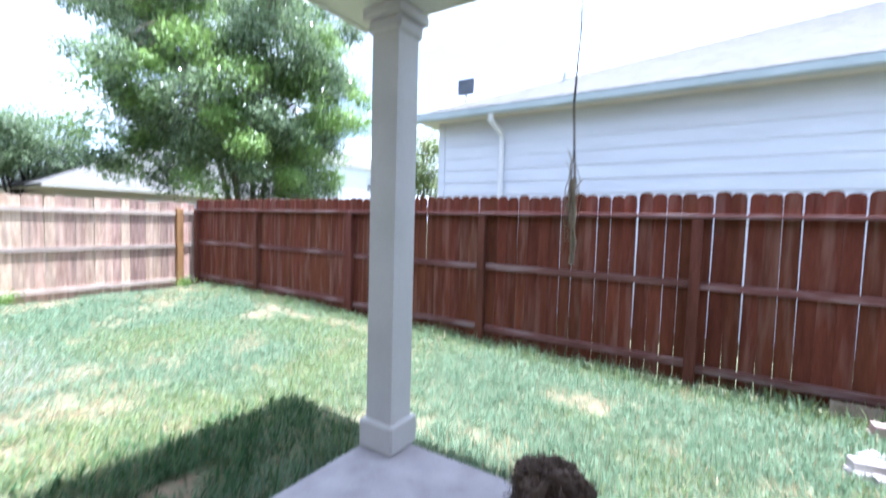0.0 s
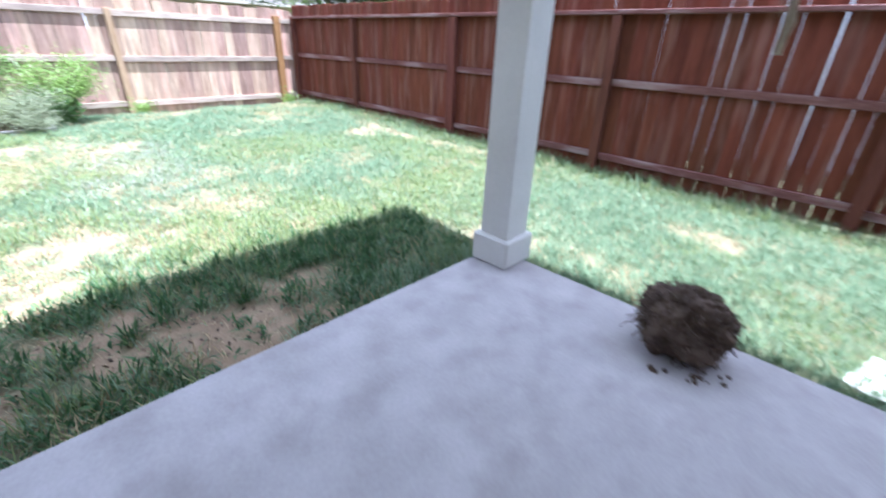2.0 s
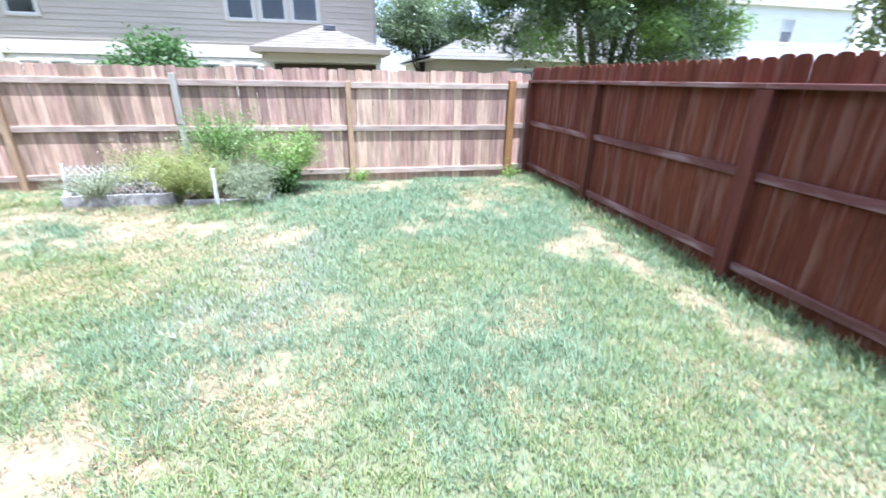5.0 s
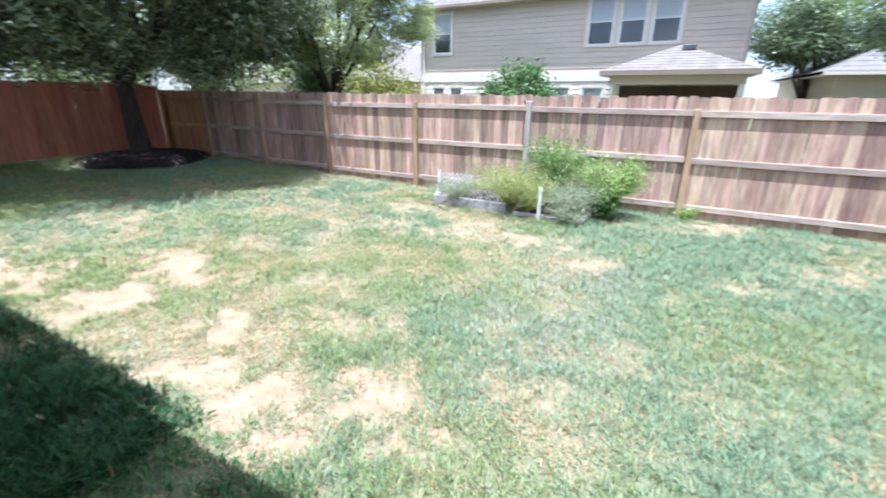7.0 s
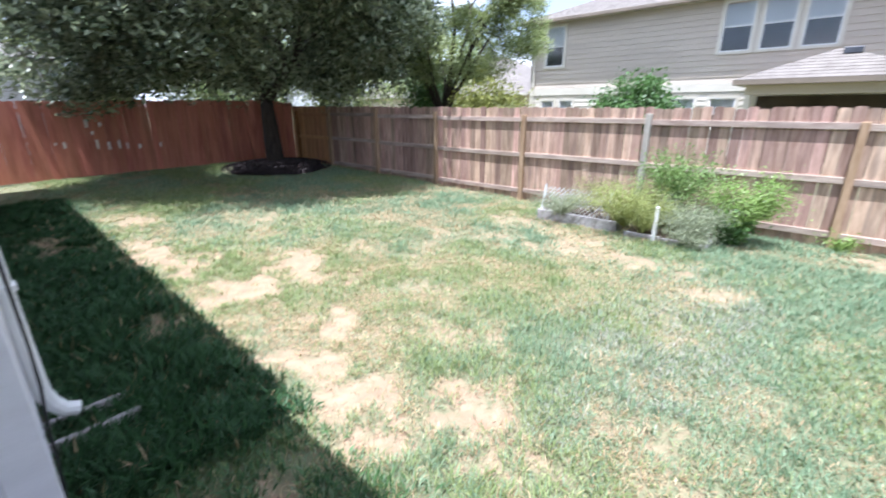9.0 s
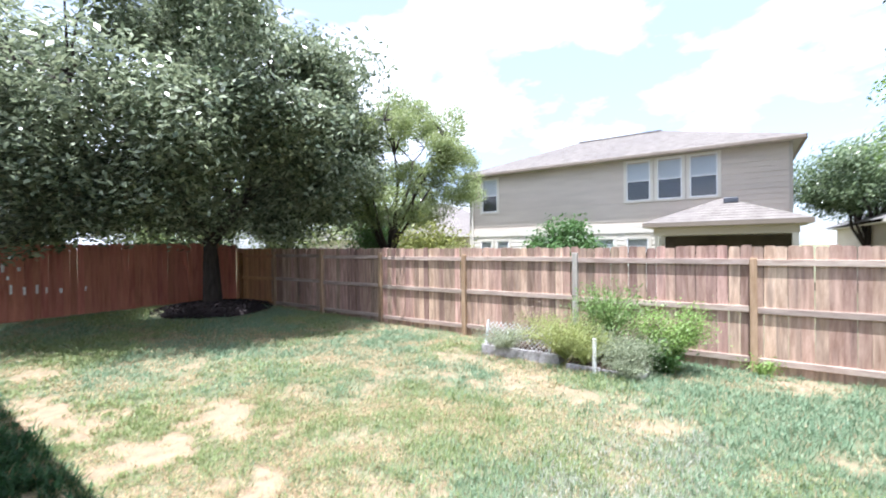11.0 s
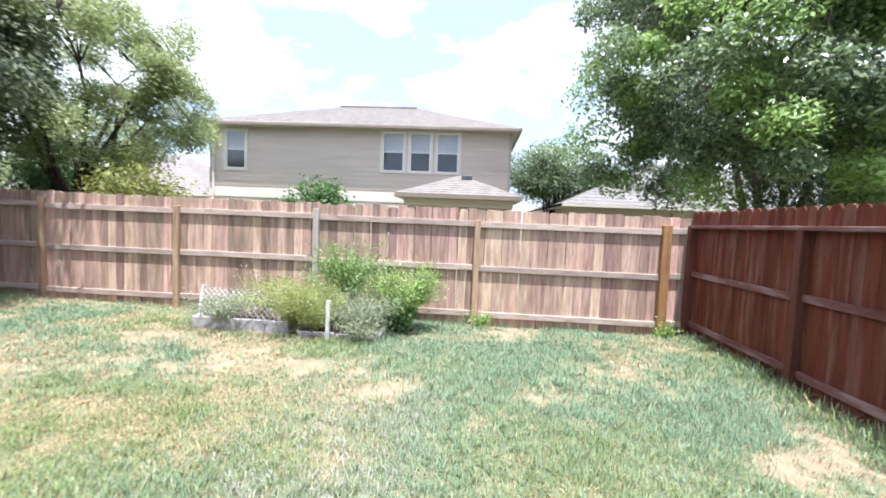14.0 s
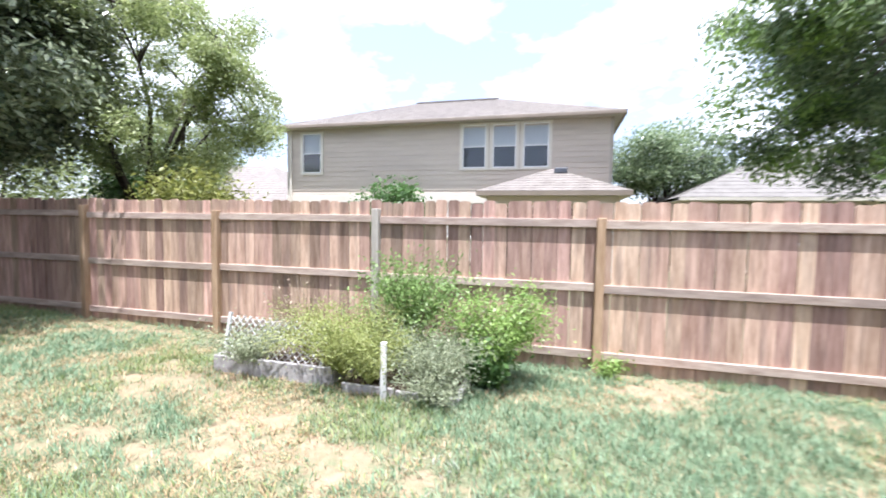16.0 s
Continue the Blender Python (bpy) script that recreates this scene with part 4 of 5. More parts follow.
def tree(name, base, label, height, trunk_r, crown, crown_r, leaves, size, mats, bark, seed, stems=1, fork=2.0, lean=0.0, clumps=60, spread=0.75, droop=0.0, limbs=9, low=-0.6):
    """A tapered trunk or several stems, limbs out to clumps, and leaves in the clumps. crown: centre offset and radius."""
    rnd = np.random.default_rng(seed)
    root = thing(name, base, label, "tree")
    cx, cy, cz = crown
    cen = np.zeros((clumps, 3))
    k = 0
    while k < clumps:
        d = rnd.normal(size=3)
        d /= np.linalg.norm(d)
        r = rnd.uniform(0.25, 1.0) ** 0.45
        q = d * r
        if q[2] < low:
            continue
        lump = 0.72 + 0.5 * float(value_noise(np.array([d[0] * 1.7 + seed]), np.array([d[1] * 1.7 + d[2] * 2.3]), seed)[0])
        cen[k] = (cx + q[0] * crown_r[0] * lump, cy + q[1] * crown_r[1] * lump, cz + q[2] * crown_r[2] * lump)
        k += 1
    bm = bmesh.new()
    tips = []
    for s in range(stems):
        ang = 2 * math.pi * s / max(stems, 1) + 0.6
        out = (0.16 * math.cos(ang), 0.16 * math.sin(ang)) if stems > 1 else (0, 0)
        top = Vector((cx * 0.5 + out[0] * 7, cy * 0.5 + out[1] * 7, cz - crown_r[2] * 0.15)) if stems > 1 else Vector((lean, lean * 0.5, fork))
        pts = [Vector((out[0] * 0.6, out[1] * 0.6, -0.25)), Vector((out[0], out[1], 0.3)), Vector((out[0] * 2, out[1] * 2, 0.3)).lerp(top, 0.5), top]
        rr = trunk_r * (0.62 if stems > 1 else 1.0)
        tube(bm, pts, [rr * 1.45, rr * 1.05, rr * 0.85, rr * 0.6], 10)
        tips.append(top)
    nodes = []
    for j in range(limbs):
        top = tips[j % len(tips)]
        ang = 2 * math.pi * j / limbs + rnd.uniform(-0.4, 0.4)
        lift = rnd.uniform(-0.1, 0.85)
        end = Vector((cx + math.cos(ang) * crown_r[0] * 0.62, cy + math.sin(ang) * crown_r[1] * 0.62, cz + lift * crown_r[2] * 0.6))
        start = top - Vector((0, 0, rnd.uniform(0.0, 0.25) * fork))
        run = [start]
        for f in (0.25, 0.5, 0.75, 1.0):
            run.append(start.lerp(end, f) + Vector((rnd.normal() * 0.16, rnd.normal() * 0.16, 0.35 * math.sin(f * math.pi) + rnd.normal() * 0.1)))
        tube(bm, run, [trunk_r * 0.46, trunk_r * 0.36, trunk_r * 0.26, trunk_r * 0.17, trunk_r * 0.08], 6)
        nodes += run[1:]
    for c in cen:
        c = Vector(c)
        start = min(nodes, key=lambda p: (p - c).length)
        mid = start.lerp(c, 0.5) + Vector((rnd.normal() * 0.12, rnd.normal() * 0.12, 0.12))
        tube(bm, [start, mid, c], [trunk_r * 0.12, trunk_r * 0.07, trunk_r * 0.025], 4)
    t = part("trunk", bm, bark, root, smooth=True)
    share = np.cumsum([f for _, f in mats])
    per = leaves // clumps
    group = rnd.uniform(size=clumps) * share[-1]
    for j, (mat, f) in enumerate(mats):
        lo = share[j] - f
        sel = [i for i in range(clumps) if lo <= group[i] < share[j]]
        if not sel:
            continue
        P, N = [], []
        for i in sel:
            r = spread * rnd.uniform(0.7, 1.25)
            d = rnd.normal(size=(per, 3))
            d /= np.linalg.norm(d, axis=1, keepdims=True)
            rad = r * rnd.uniform(0.1, 1, size=(per, 1)) ** 0.55
            q = d * rad * np.array([1.15, 1.15, 0.75])
            q[:, 2] -= droop * rnd.uniform(0, 1, per) * rad[:, 0]
            P.append(cen[i] + q)
            nn = d * 0.6 + rnd.normal(size=(per, 3)) * 0.6
            nn[:, 2] = np.abs(nn[:, 2]) + 0.35
            N.append(nn)
        P, N = np.concatenate(P), np.concatenate(N)
        sz = size * rnd.uniform(0.6, 1.25, len(P))
        o = new("crown", leaf_mesh("crown", P, N, sz, mat, rnd))
        o.parent = root
        tagged(o, kind="stuff")
    return root


gz = lambda x, y: float(ground_z(x, y))
tree("shade_tree", (-7.95, -12.0, gz(-7.95, -12.0)), "broad dark green shade tree with short trunk in a mulch ring", 9, 0.24, (0.6, 0.4, 4.55), (5.1, 5.3, 3.75), 190000, 0.079, ((LEAF_OAK, 1.0),), BARK, 41, fork=2.2, lean=0.08, clumps=225, spread=0.84, droop=0.45, low=-0.60)
tree("elm_tree", (-12.6, -9.6, 0), "light green open-crowned tree behind the back fence", 7, 0.16, (0.2, 0.5, 4.4), (2.9, 3.3, 2.5), 82000, 0.043, ((LEAF_ELM, 1.0),), BARK, 42, fork=1.7, clumps=140, spread=0.46, low=-0.75)
tree("corner_tree", (-14.0, 7.6, 0), "large multi-stemmed tree with glossy leaves and bright new growth", 10, 0.17, (0.1, -0.6, 5.8), (4.8, 4.5, 4.2), 185000, 0.068, ((LEAF_MIX, 0.60), (LEAF_NEW, 0.40)), BARK_MID, 43, stems=4, fork=2.2, clumps=270, spread=0.62, droop=0.5, limbs=13, low=-0.82)
tree("round_tree", (-25.5, 4.2, 0), "rounded mid green tree between the houses", 6, 0.14, (0, 0, 4.0), (2.2, 2.2, 1.8), 30000, 0.075, ((LEAF_MIX, 1.0),), BARK, 44, fork=1.9, clumps=70, spread=0.75)
tree("round_tree", (-29.0, 8.3, 0), "low far tree between the houses", 4, 0.12, (0, 0, 3.0), (1.8, 2.2, 1.2), 8000, 0.08, ((LEAF_MIX, 1.0),), BARK, 45, fork=1.5, clumps=30, spread=0.7)
tree("side_tree", (-7.2, 8.6, 0), "small tree beside the white house", 4.5, 0.1, (0, 0, 3.0), (0.75, 0.75, 1.3), 7000, 0.06, ((LEAF_ELM, 1.0),), BARK_PALE, 46, fork=1.4, clumps=24, spread=0.45)
tree("far_tree", (-20.0, -17.0, 0), "dark green tree behind the back fence", 7, 0.2, (0, 0, 3.6), (3.2, 3.6, 2.6), 22000, 0.08, ((LEAF_ELM, 0.6), (LEAF_MIX, 0.4)), BARK, 47, fork=1.6, clumps=60, spread=0.9)
tree("far_tree", (-13.5, -17.5, 0), "leafy tree beyond the fence corner", 6, 0.18, (0, 0, 3.0), (3.0, 3.0, 2.2), 18000, 0.075, ((LEAF_ELM, 1.0),), BARK, 48, fork=1.5, clumps=50, spread=0.9)

tree("far_tree", (-10.2, -19.5, 0), "dense low tree beyond the bright red fence", 6, 0.18, (0, 0, 2.7), (3.2, 2.2, 1.9), 14000, 0.08, ((LEAF_ELM, 0.5), (LEAF_MIX, 0.5)), BARK, 59, fork=1.3, clumps=55, spread=0.85)
tree("far_tree", (-5.5, -19.5, 0), "leafy tree beyond the bright red fence", 6, 0.18, (0, 0, 3.1), (3.4, 2.4, 2.0), 14000, 0.08, ((LEAF_ELM, 1.0),), BARK, 49, fork=1.5, clumps=50, spread=0.9)


def shrub(name, base, label, radius, leaves, size, mat, seed, clumps=18, spread=0.3, category="bush", stem_mat=BARK_PALE):
    """A many-stemmed bush: thin stems from the base and leaf clumps."""
    rnd = np.random.default_rng(seed)
    root = thing(name, base, label, category)
    d = rnd.normal(size=(clumps, 3))
    d /= np.linalg.norm(d, axis=1, keepdims=True)
    cen = d * np.array(radius) * rnd.uniform(0.3, 1, (clumps, 1)) ** 0.5
    cen[:, 2] += radius[2]
    cen[:, 2] = np.maximum(cen[:, 2], 0.08)
    bm = bmesh.new()
    for c in cen:
        tube(bm, [(c[0] * 0.2, c[1] * 0.2, -0.05), (c[0] * 0.6, c[1] * 0.6, c[2] * 0.55), tuple(c)], [0.012, 0.008, 0.004], 5)
    tagged(part("stem", bm, stem_mat, root), kind="stuff")
    per = leaves // clumps
    q = rnd.normal(size=(clumps, per, 3)) * spread * 0.55
    P = (cen[:, None, :] + q).reshape(-1, 3)
    P[:, 2] = np.maximum(P[:, 2], 0.02)
    N = rnd.normal(size=P.shape)
    N[:, 2] = np.abs(N[:, 2]) + 0.4
    o = new("foliage", leaf_mesh("foliage", P, N, size * rnd.uniform(0.6, 1.3, len(P)), mat, rnd))
    o.parent = root
    tagged(o, kind="stuff")
    return root


shrub("fig_bush", (-17.5, -5.25, 0), "rounded green bush behind the back fence", (1.25, 1.35, 1.28), 12000, 0.085, LEAF_BUSH, 51, 80, 0.4)
shrub("yellow_bush", (-11.5, -6.9, 0), "yellow-green bush behind the back fence", (0.9, 0.78, 1.28), 10000, 0.055, LEAF_YELLOW, 52, 70, 0.38)
shrub("fence_bush", (-13.2, -10.6, 0), "green bush behind the back fence", (1.0, 1.2, 1.35), 6000, 0.06, LEAF_BUSH, 53, 30, 0.45)
shrub("understory_bush", (-13.3, 8.7, 0), "dark green bush among the stems of the corner tree", (1.5, 2.3, 1.55), 15000, 0.06, LEAF_MIX, 56, 90, 0.5)
shrub("white_flower_bush", (-11.2, 7.9, 0), "pale green bush behind the red fence corner", (0.6, 0.6, 1.2), 3000, 0.05, LEAF_SAGE, 54, 20, 0.3)

# ---- mulch ring ----
mulch = thing("mulch_ring", (-7.9, -11.8, gz(-7.9, -11.8)), "raised ring of dark mulch round the tree trunk", "mulch")
bm = bmesh.new()
bmesh.ops.create_uvsphere(bm, u_segments=28, v_segments=12, radius=1.0)
for v in bm.verts:
    n = 1 + 0.16 * noise.noise(v.co * 2.1)
    v.co = Vector((v.co.x * 1.3 * n, v.co.y * 1.3 * n, max(v.co.z, -0.2) * 0.26 + 0.03 * noise.noise(v.co * 6)))
part("mound", bm, MULCH, mulch, smooth=True)
rn = np.random.default_rng(61)
ang, rad = rn.uniform(0, 2 * math.pi, 2500), 1.5 * np.sqrt(rn.uniform(0, 1, 2500))
P = np.stack([rad * np.cos(ang), rad * np.sin(ang), 0.25 * np.sqrt(np.clip(1 - (rad / 1.55) ** 2, 0, 1)) + 0.01], 1)
o = new("bark_litter", leaf_mesh("bark_litter", P, rn.normal(size=P.shape) + np.array([0, 0, 1.5]), rn.uniform(0.02, 0.05, 2500), MULCH, rn))
o.parent = mulch
tagged(o, kind="stuff")

# ---- raised bed with its plants ----
bed = thing("raised_bed", (-8.5, -2.8, 0.0), "weathered grey timber raised garden bed", "garden bed")
BF = -8.24
house_part("front_board", boxes((BF - 0.04, BF, -3.52, -2.17, -0.06, 0.13), bevel=0.006), GREY_TIMBER, bed)
house_part("end_board", boxes((BF - 0.75, BF - 0.041, -3.52, -3.48, -0.06, 0.13), bevel=0.006), GREY_TIMBER, bed)
house_part("end_board", boxes((BF - 0.75, BF - 0.041, -2.21, -2.17, -0.06, 0.12), bevel=0.006), GREY_TIMBER, bed)
house_part("rear_board", boxes((BF - 0.79, BF - 0.751, -3.52, -2.17, -0.06, 0.12), bevel=0.006), GREY_TIMBER, bed)
house_part("soil", boxes((BF - 0.75, BF - 0.041, -3.479, -2.211, -0.06, 0.085)), POTTING, bed, "dark garden soil")
bed2 = thing("raised_bed", (-8.5, -1.5, 0.0), "low broken grey timber garden bed overgrown with plants", "garden bed")
house_part("front_board", boxes((BF + 0.06, BF + 0.10, -2.02, -1.52, -0.07, 0.045), bevel=0.006), GREY_TIMBER, bed2)
house_part("front_board", boxes((BF + 0.07, BF + 0.11, -1.50, -0.95, -0.07, 0.035), bevel=0.006), GREY_TIMBER, bed2)
house_part("end_board", boxes((BF - 0.7, BF + 0.069, -0.97, -0.93, -0.07, 0.05), bevel=0.006), GREY_TIMBER, bed2)
house_part("soil", boxes((BF - 0.7, BF + 0.059, -2.02, -0.971, -0.07, 0.03)), POTTING, bed2, "dark garden soil")

pvc = thing("pvc_stake", (-8.06, -1.58, -0.02), "upright white plastic pipe stake in the garden bed", "stake")
bm = bmesh.new()
tube(bm, [(0, 0, -0.05), (0.0, 0.005, 0.47), (0.0, 0.005, 0.50)], [0.028, 0.028, 0.028], 12)
part("pipe", bm, WHITE_PVC, pvc)

trellis = thing("lattice_trellis", (-8.40, -2.95, 0.08), "weathered pale plastic diamond lattice leaning in the garden bed", "trellis")
W, HT, GAP = 1.12, 0.42, 0.08
for k in range(int((W + HT) / GAP) + 1):
    s = k * GAP
    for flip in (1, -1):
        y0, z0 = (s, 0) if s <= W else (W, s - W)
        y1, z1 = (s - HT, HT) if s - HT >= 0 else (0, s)
        if abs(y0 - y1) < 0.03:
            continue
        p0, p1 = Vector((0.0 if flip > 0 else 0.012, flip * (y0 - W / 2), z0)), Vector((0.0 if flip > 0 else 0.012, flip * (y1 - W / 2), z1))
        part("slat", tube(bmesh.new(), [p0, p1], [0.0055, 0.0055], 4), LATTICE, trellis)
for y in (-W / 2 - 0.03, W / 2):
    part("side_strip", boxes((-0.012, 0.024, y, y + 0.03, -0.05, HT + 0.03), bevel=0.003), LATTICE, trellis)
trellis.rotation_euler = (0, radians(-14), 0)


def wisp(name, base, label, mat, stems, height, spreadr, seed, blade=0.05, per=90, droop=0.35, category="plant"):
    """Feathery arching stems with needle leaves."""
    rnd = np.random.default_rng(seed)
    root = thing(name, base, label, category)
    bm = bmesh.new()
    P, N = [], []
    for k in range(stems):
        a, r, h = rnd.uniform(0, 2 * math.pi), spreadr * rnd.uniform(0.3, 1.0), height * rnd.uniform(0.6, 1.0)
        tip = np.array([math.cos(a) * r, math.sin(a) * r, h])
        pts = [tip * np.array([f, f, 1.0]) * np.array([1, 1, f - droop * f ** 3]) + np.array([0, 0, 0]) for f in (0.0, 0.35, 0.7, 1.0)]
        for q in pts:
            q[2] = max(q[2], 0.0)
        tube(bm, [tuple(q) for q in pts], [0.006, 0.005, 0.004, 0.002], 4)
        f = rnd.uniform(0.15, 1.0, per)
        c = tip[None, :] * np.stack([f, f, f - droop * f ** 3], 1)
        P.append(c + rnd.normal(size=(per, 3)) * 0.045 * (0.6 + f[:, None]))
        N.append(rnd.normal(size=(per, 3)))
    tagged(part("stem", bm, mat, root), kind="stuff")
    P = np.concatenate(P)
    P[:, 2] = np.maximum(P[:, 2], 0.01)
    o = new("foliage", leaf_mesh("foliage", P, np.concatenate(N), blade * rnd.uniform(0.5, 1.2, len(P)), mat, rnd))
    o.parent = root
    tagged(o, kind="stuff")
    return root


wisp("asparagus_fern", (-8.30, -2.08, 0.05), "feathery yellow-green plant arching out of the bed", LEAF_FERN, 80, 1.15, 0.85, 71, 0.015, 130, 0.5)
wisp("asparagus_fern", (-8.22, -1.78, 0.03), "thin feathery pale green fronds beside the pipe", LEAF_FERN, 40, 0.8, 0.5, 82, 0.015, 100, 0.5)
wisp("sage_plant", (-8.36, -1.22, 0.02), "sprawling grey-green herb spilling over the bed", LEAF_SAGE, 75, 0.72, 0.58, 72, 0.016, 120)
wisp("sage_plant", (-8.12, -1.10, 0.0), "low grey-green herb sprawling in front of the bed", LEAF_SAGE, 30, 0.36, 0.42, 80, 0.016, 85)
wisp("sage_plant", (-8.30, -3.10, 0.08), "grey-green herb hanging over the lattice and bed board", LEAF_SAGE, 48, 0.55, 0.62, 73, 0.016, 90)
wisp("dry_stalks", (-8.7, -2.75, 0.08), "dry reddish seed stalks in the bed", DRY_PLANT, 20, 0.95, 0.5, 74, 0.02, 16, 0.05)
shrub("garden_bush", (-8.85, -1.68, 0.06), "leafy mid green bush growing out of the bed", (0.40, 0.58, 0.44), 4000, 0.019, LEAF_GARDEN, 75, 60, 0.24)
shrub("bright_bush", (-8.80, -0.70, 0.36), "bright green bush beside the bed", (0.32, 0.48, 0.24), 4000, 0.021, LEAF_NEW, 76, 40, 0.2)
wisp("bush_shoots", (-8.9, -1.6, 0.3), "tall thin green shoots above the bush", LEAF_GARDEN, 60, 0.92, 0.6, 77, 0.028, 45, 0.0)
wisp("bush_shoots", (-8.75, -0.72, 0.1), "thin bright green shoots arching out of the bush", LEAF_NEW, 36, 0.85, 0.62, 84, 0.026, 40, 0.2)
wisp("shaded_weeds", (-8.62, -0.78, gz(-8.62, -0.78)), "dark green grassy weeds under the bright bush", LEAF_BUSH, 40, 0.5, 0.3, 85, 0.045, 26, 0.15)
wisp("fence_weeds", (-9.35, 0.35, gz(-9.35, 0.35) + 0.005), "grassy weeds at a fence post", LEAF_NEW, 22, 0.26, 0.22, 78, 0.03, 12, 0.1)
wisp("fence_weeds", (-9.3, 3.1, gz(-9.3, 3.1) + 0.005), "grassy weeds in the fence corner", LEAF_NEW, 22, 0.28, 0.22, 79, 0.03, 12, 0.1)

# ---- root ball, stone, bricks ----
clump = thing("root_clump", (-0.42, 0.53, 0.0), "dried dark brown root clump of soil lying on the slab", "root clump")
bm = bmesh.new()
bmesh.ops.create_icosphere(bm, subdivisions=5, radius=0.165)
for v in bm.verts:
    d = v.co.normalized()
    f = 1.06 + 0.28 * noise.noise(d * 1.9 + Vector((3, 1, 0))) + 0.10 * noise.noise(d * 7) + 0.07 * noise.noise(d * 19)
    v.co = Vector((d.x * 0.19 * f, d.y * 0.165 * f, max(-0.135, d.z * 0.17 * f) + 0.135))
part("soil_ball", bm, SOIL_CLUMP, clump)
bm = bmesh.new()
rn = random.Random(81)
for k in range(620):
    d = Vector((rn.gauss(0, 1), rn.gauss(0, 1), rn.gauss(0.1, 1))).normalized()
    p = Vector((d.x * 0.195, d.y * 0.17, max(d.z * 0.172 + 0.14, 0.012)))
    t1 = p + Vector((rn.gauss(0, 0.02), rn.gauss(0, 0.02), rn.gauss(-0.012, 0.02))) + d * 0.012
    t2 = t1 + Vector((rn.gauss(0, 0.014), rn.gauss(0, 0.014), rn.gauss(-0.01, 0.012)))
    t1.z, t2.z = max(t1.z, 0.006), max(t2.z, 0.006)
    tube(bm, [p * 0.97, t1, t2], [0.0035, 0.003, 0.0012], 3)
tagged(part("root_fibre", bm, ROOTLET, clump), kind="stuff")
for k in range(16):
    a, r = rn.uniform(-1.7, 0.4), rn.uniform(0.17, 0.27)
    bm = bmesh.new()
    bmesh.ops.create_icosphere(bm, subdivisions=1, radius=rn.uniform(0.006, 0.016))
    for v in bm.verts:
        v.co *= 1 + 0.4 * noise.noise(v.co * 90)
        v.co.z *= 0.7
    o = part("crumb", bm, SOIL_CLUMP)
    o.location = (-0.42 + math.cos(a) * r, 0.48 + math.sin(a) * r * 0.8, 0.006)
    tagged(o, "crumb of dry dark soil on the slab", "soil crumb", "crumbs round the root clump")


def rough_block(name, w, d, h, mat, seed, parent=None, cut=0.03):
    bm = bmesh.new()
    box(bm, -w / 2, w / 2, -d / 2, d / 2, 0, h)
    bmesh.ops.subdivide_edges(bm, edges=bm.edges, cuts=3, use_grid_fill=True)
    for v in bm.verts:
        v.co += Vector((noise.noise(v.co * 9 + Vector((seed, 0, 0))), noise.noise(v.co * 9 + Vector((0, seed, 0))), 0.35 * noise.noise(v.co * 12 + Vector((0, 0, seed))))) * cut
    return part(name, bm, mat, parent)


stone = rough_block("stone_slab", 0.27, 0.35, 0.07, PAVER, 3.1, None, 0.02)
stone.matrix_basis = pose(0.37, 1.06, -0.115, 2, -3, -14)
tagged(stone, "flat pale limestone slab lying in the grass", "stone")
wet = rough_block("dark_rag", 0.16, 0.11, 0.05, BLACK_RUBBER, 8.2, None, 0.06)
wet.matrix_basis = pose(0.93, 0.62, 0.0, 0, 0, 20)
tagged(wet, "small crumpled dark cloth at the slab edge", "cloth")
BRICKS = ((1.10, 2.25, 20, 0), (1.12, 2.27, 15, 1), (1.22, 2.22, 12, 0), (1.45, 2.18, -8, 0), (1.30, 2.40, 75, 0), (1.28, 2.30, 30, 1), (1.52, 2.38, 5, 0), (1.42, 2.62, -30, 0), (1.20, 2.58, 50, 0), (1.62, 2.75, 10, 0), (1.40, 2.85, 85, 0))
for k, (x, y, turn, up) in enumerate(BRICKS):
    b = rough_block("brick", 0.2, 0.095, 0.06, BRICK_PALE, k * 1.7, None, 0.008)
    b.matrix_basis = pose(x, y, gz(x, y) - 0.005 + 0.062 * up, 3 * (k % 3 - 1), 2, turn)
    tagged(b, "pale weathered brick lying in a loose pile on the grass", "brick", "loose bricks by the red fence")
for k, (x, y, turn, up) in enumerate(((1.42, 3.18, 6, 0), (1.62, 3.15, 0, 0), (1.45, 3.17, 4, 1))):
    b = rough_block("brick", 0.24, 0.11, 0.065, BRICK_PINK, 20 + k, None, 0.008)
    b.matrix_basis = pose(x, y, gz(x, y) - 0.01 + 0.064 * up, 0, 0, turn)
    tagged(b, "pinkish brick stacked at the foot of the red fence", "brick", "loose bricks by the red fence")
board = part("leaning_board", boxes((-0.17, 0.17, -0.012, 0.012, 0, 0.21), bevel=0.004), BARK_PALE)
board.matrix_basis = pose(1.28, 3.36, -0.17, -14, 0, 0)
tagged(board, "short dull grey-brown board leaning on the red fence foot", "board")

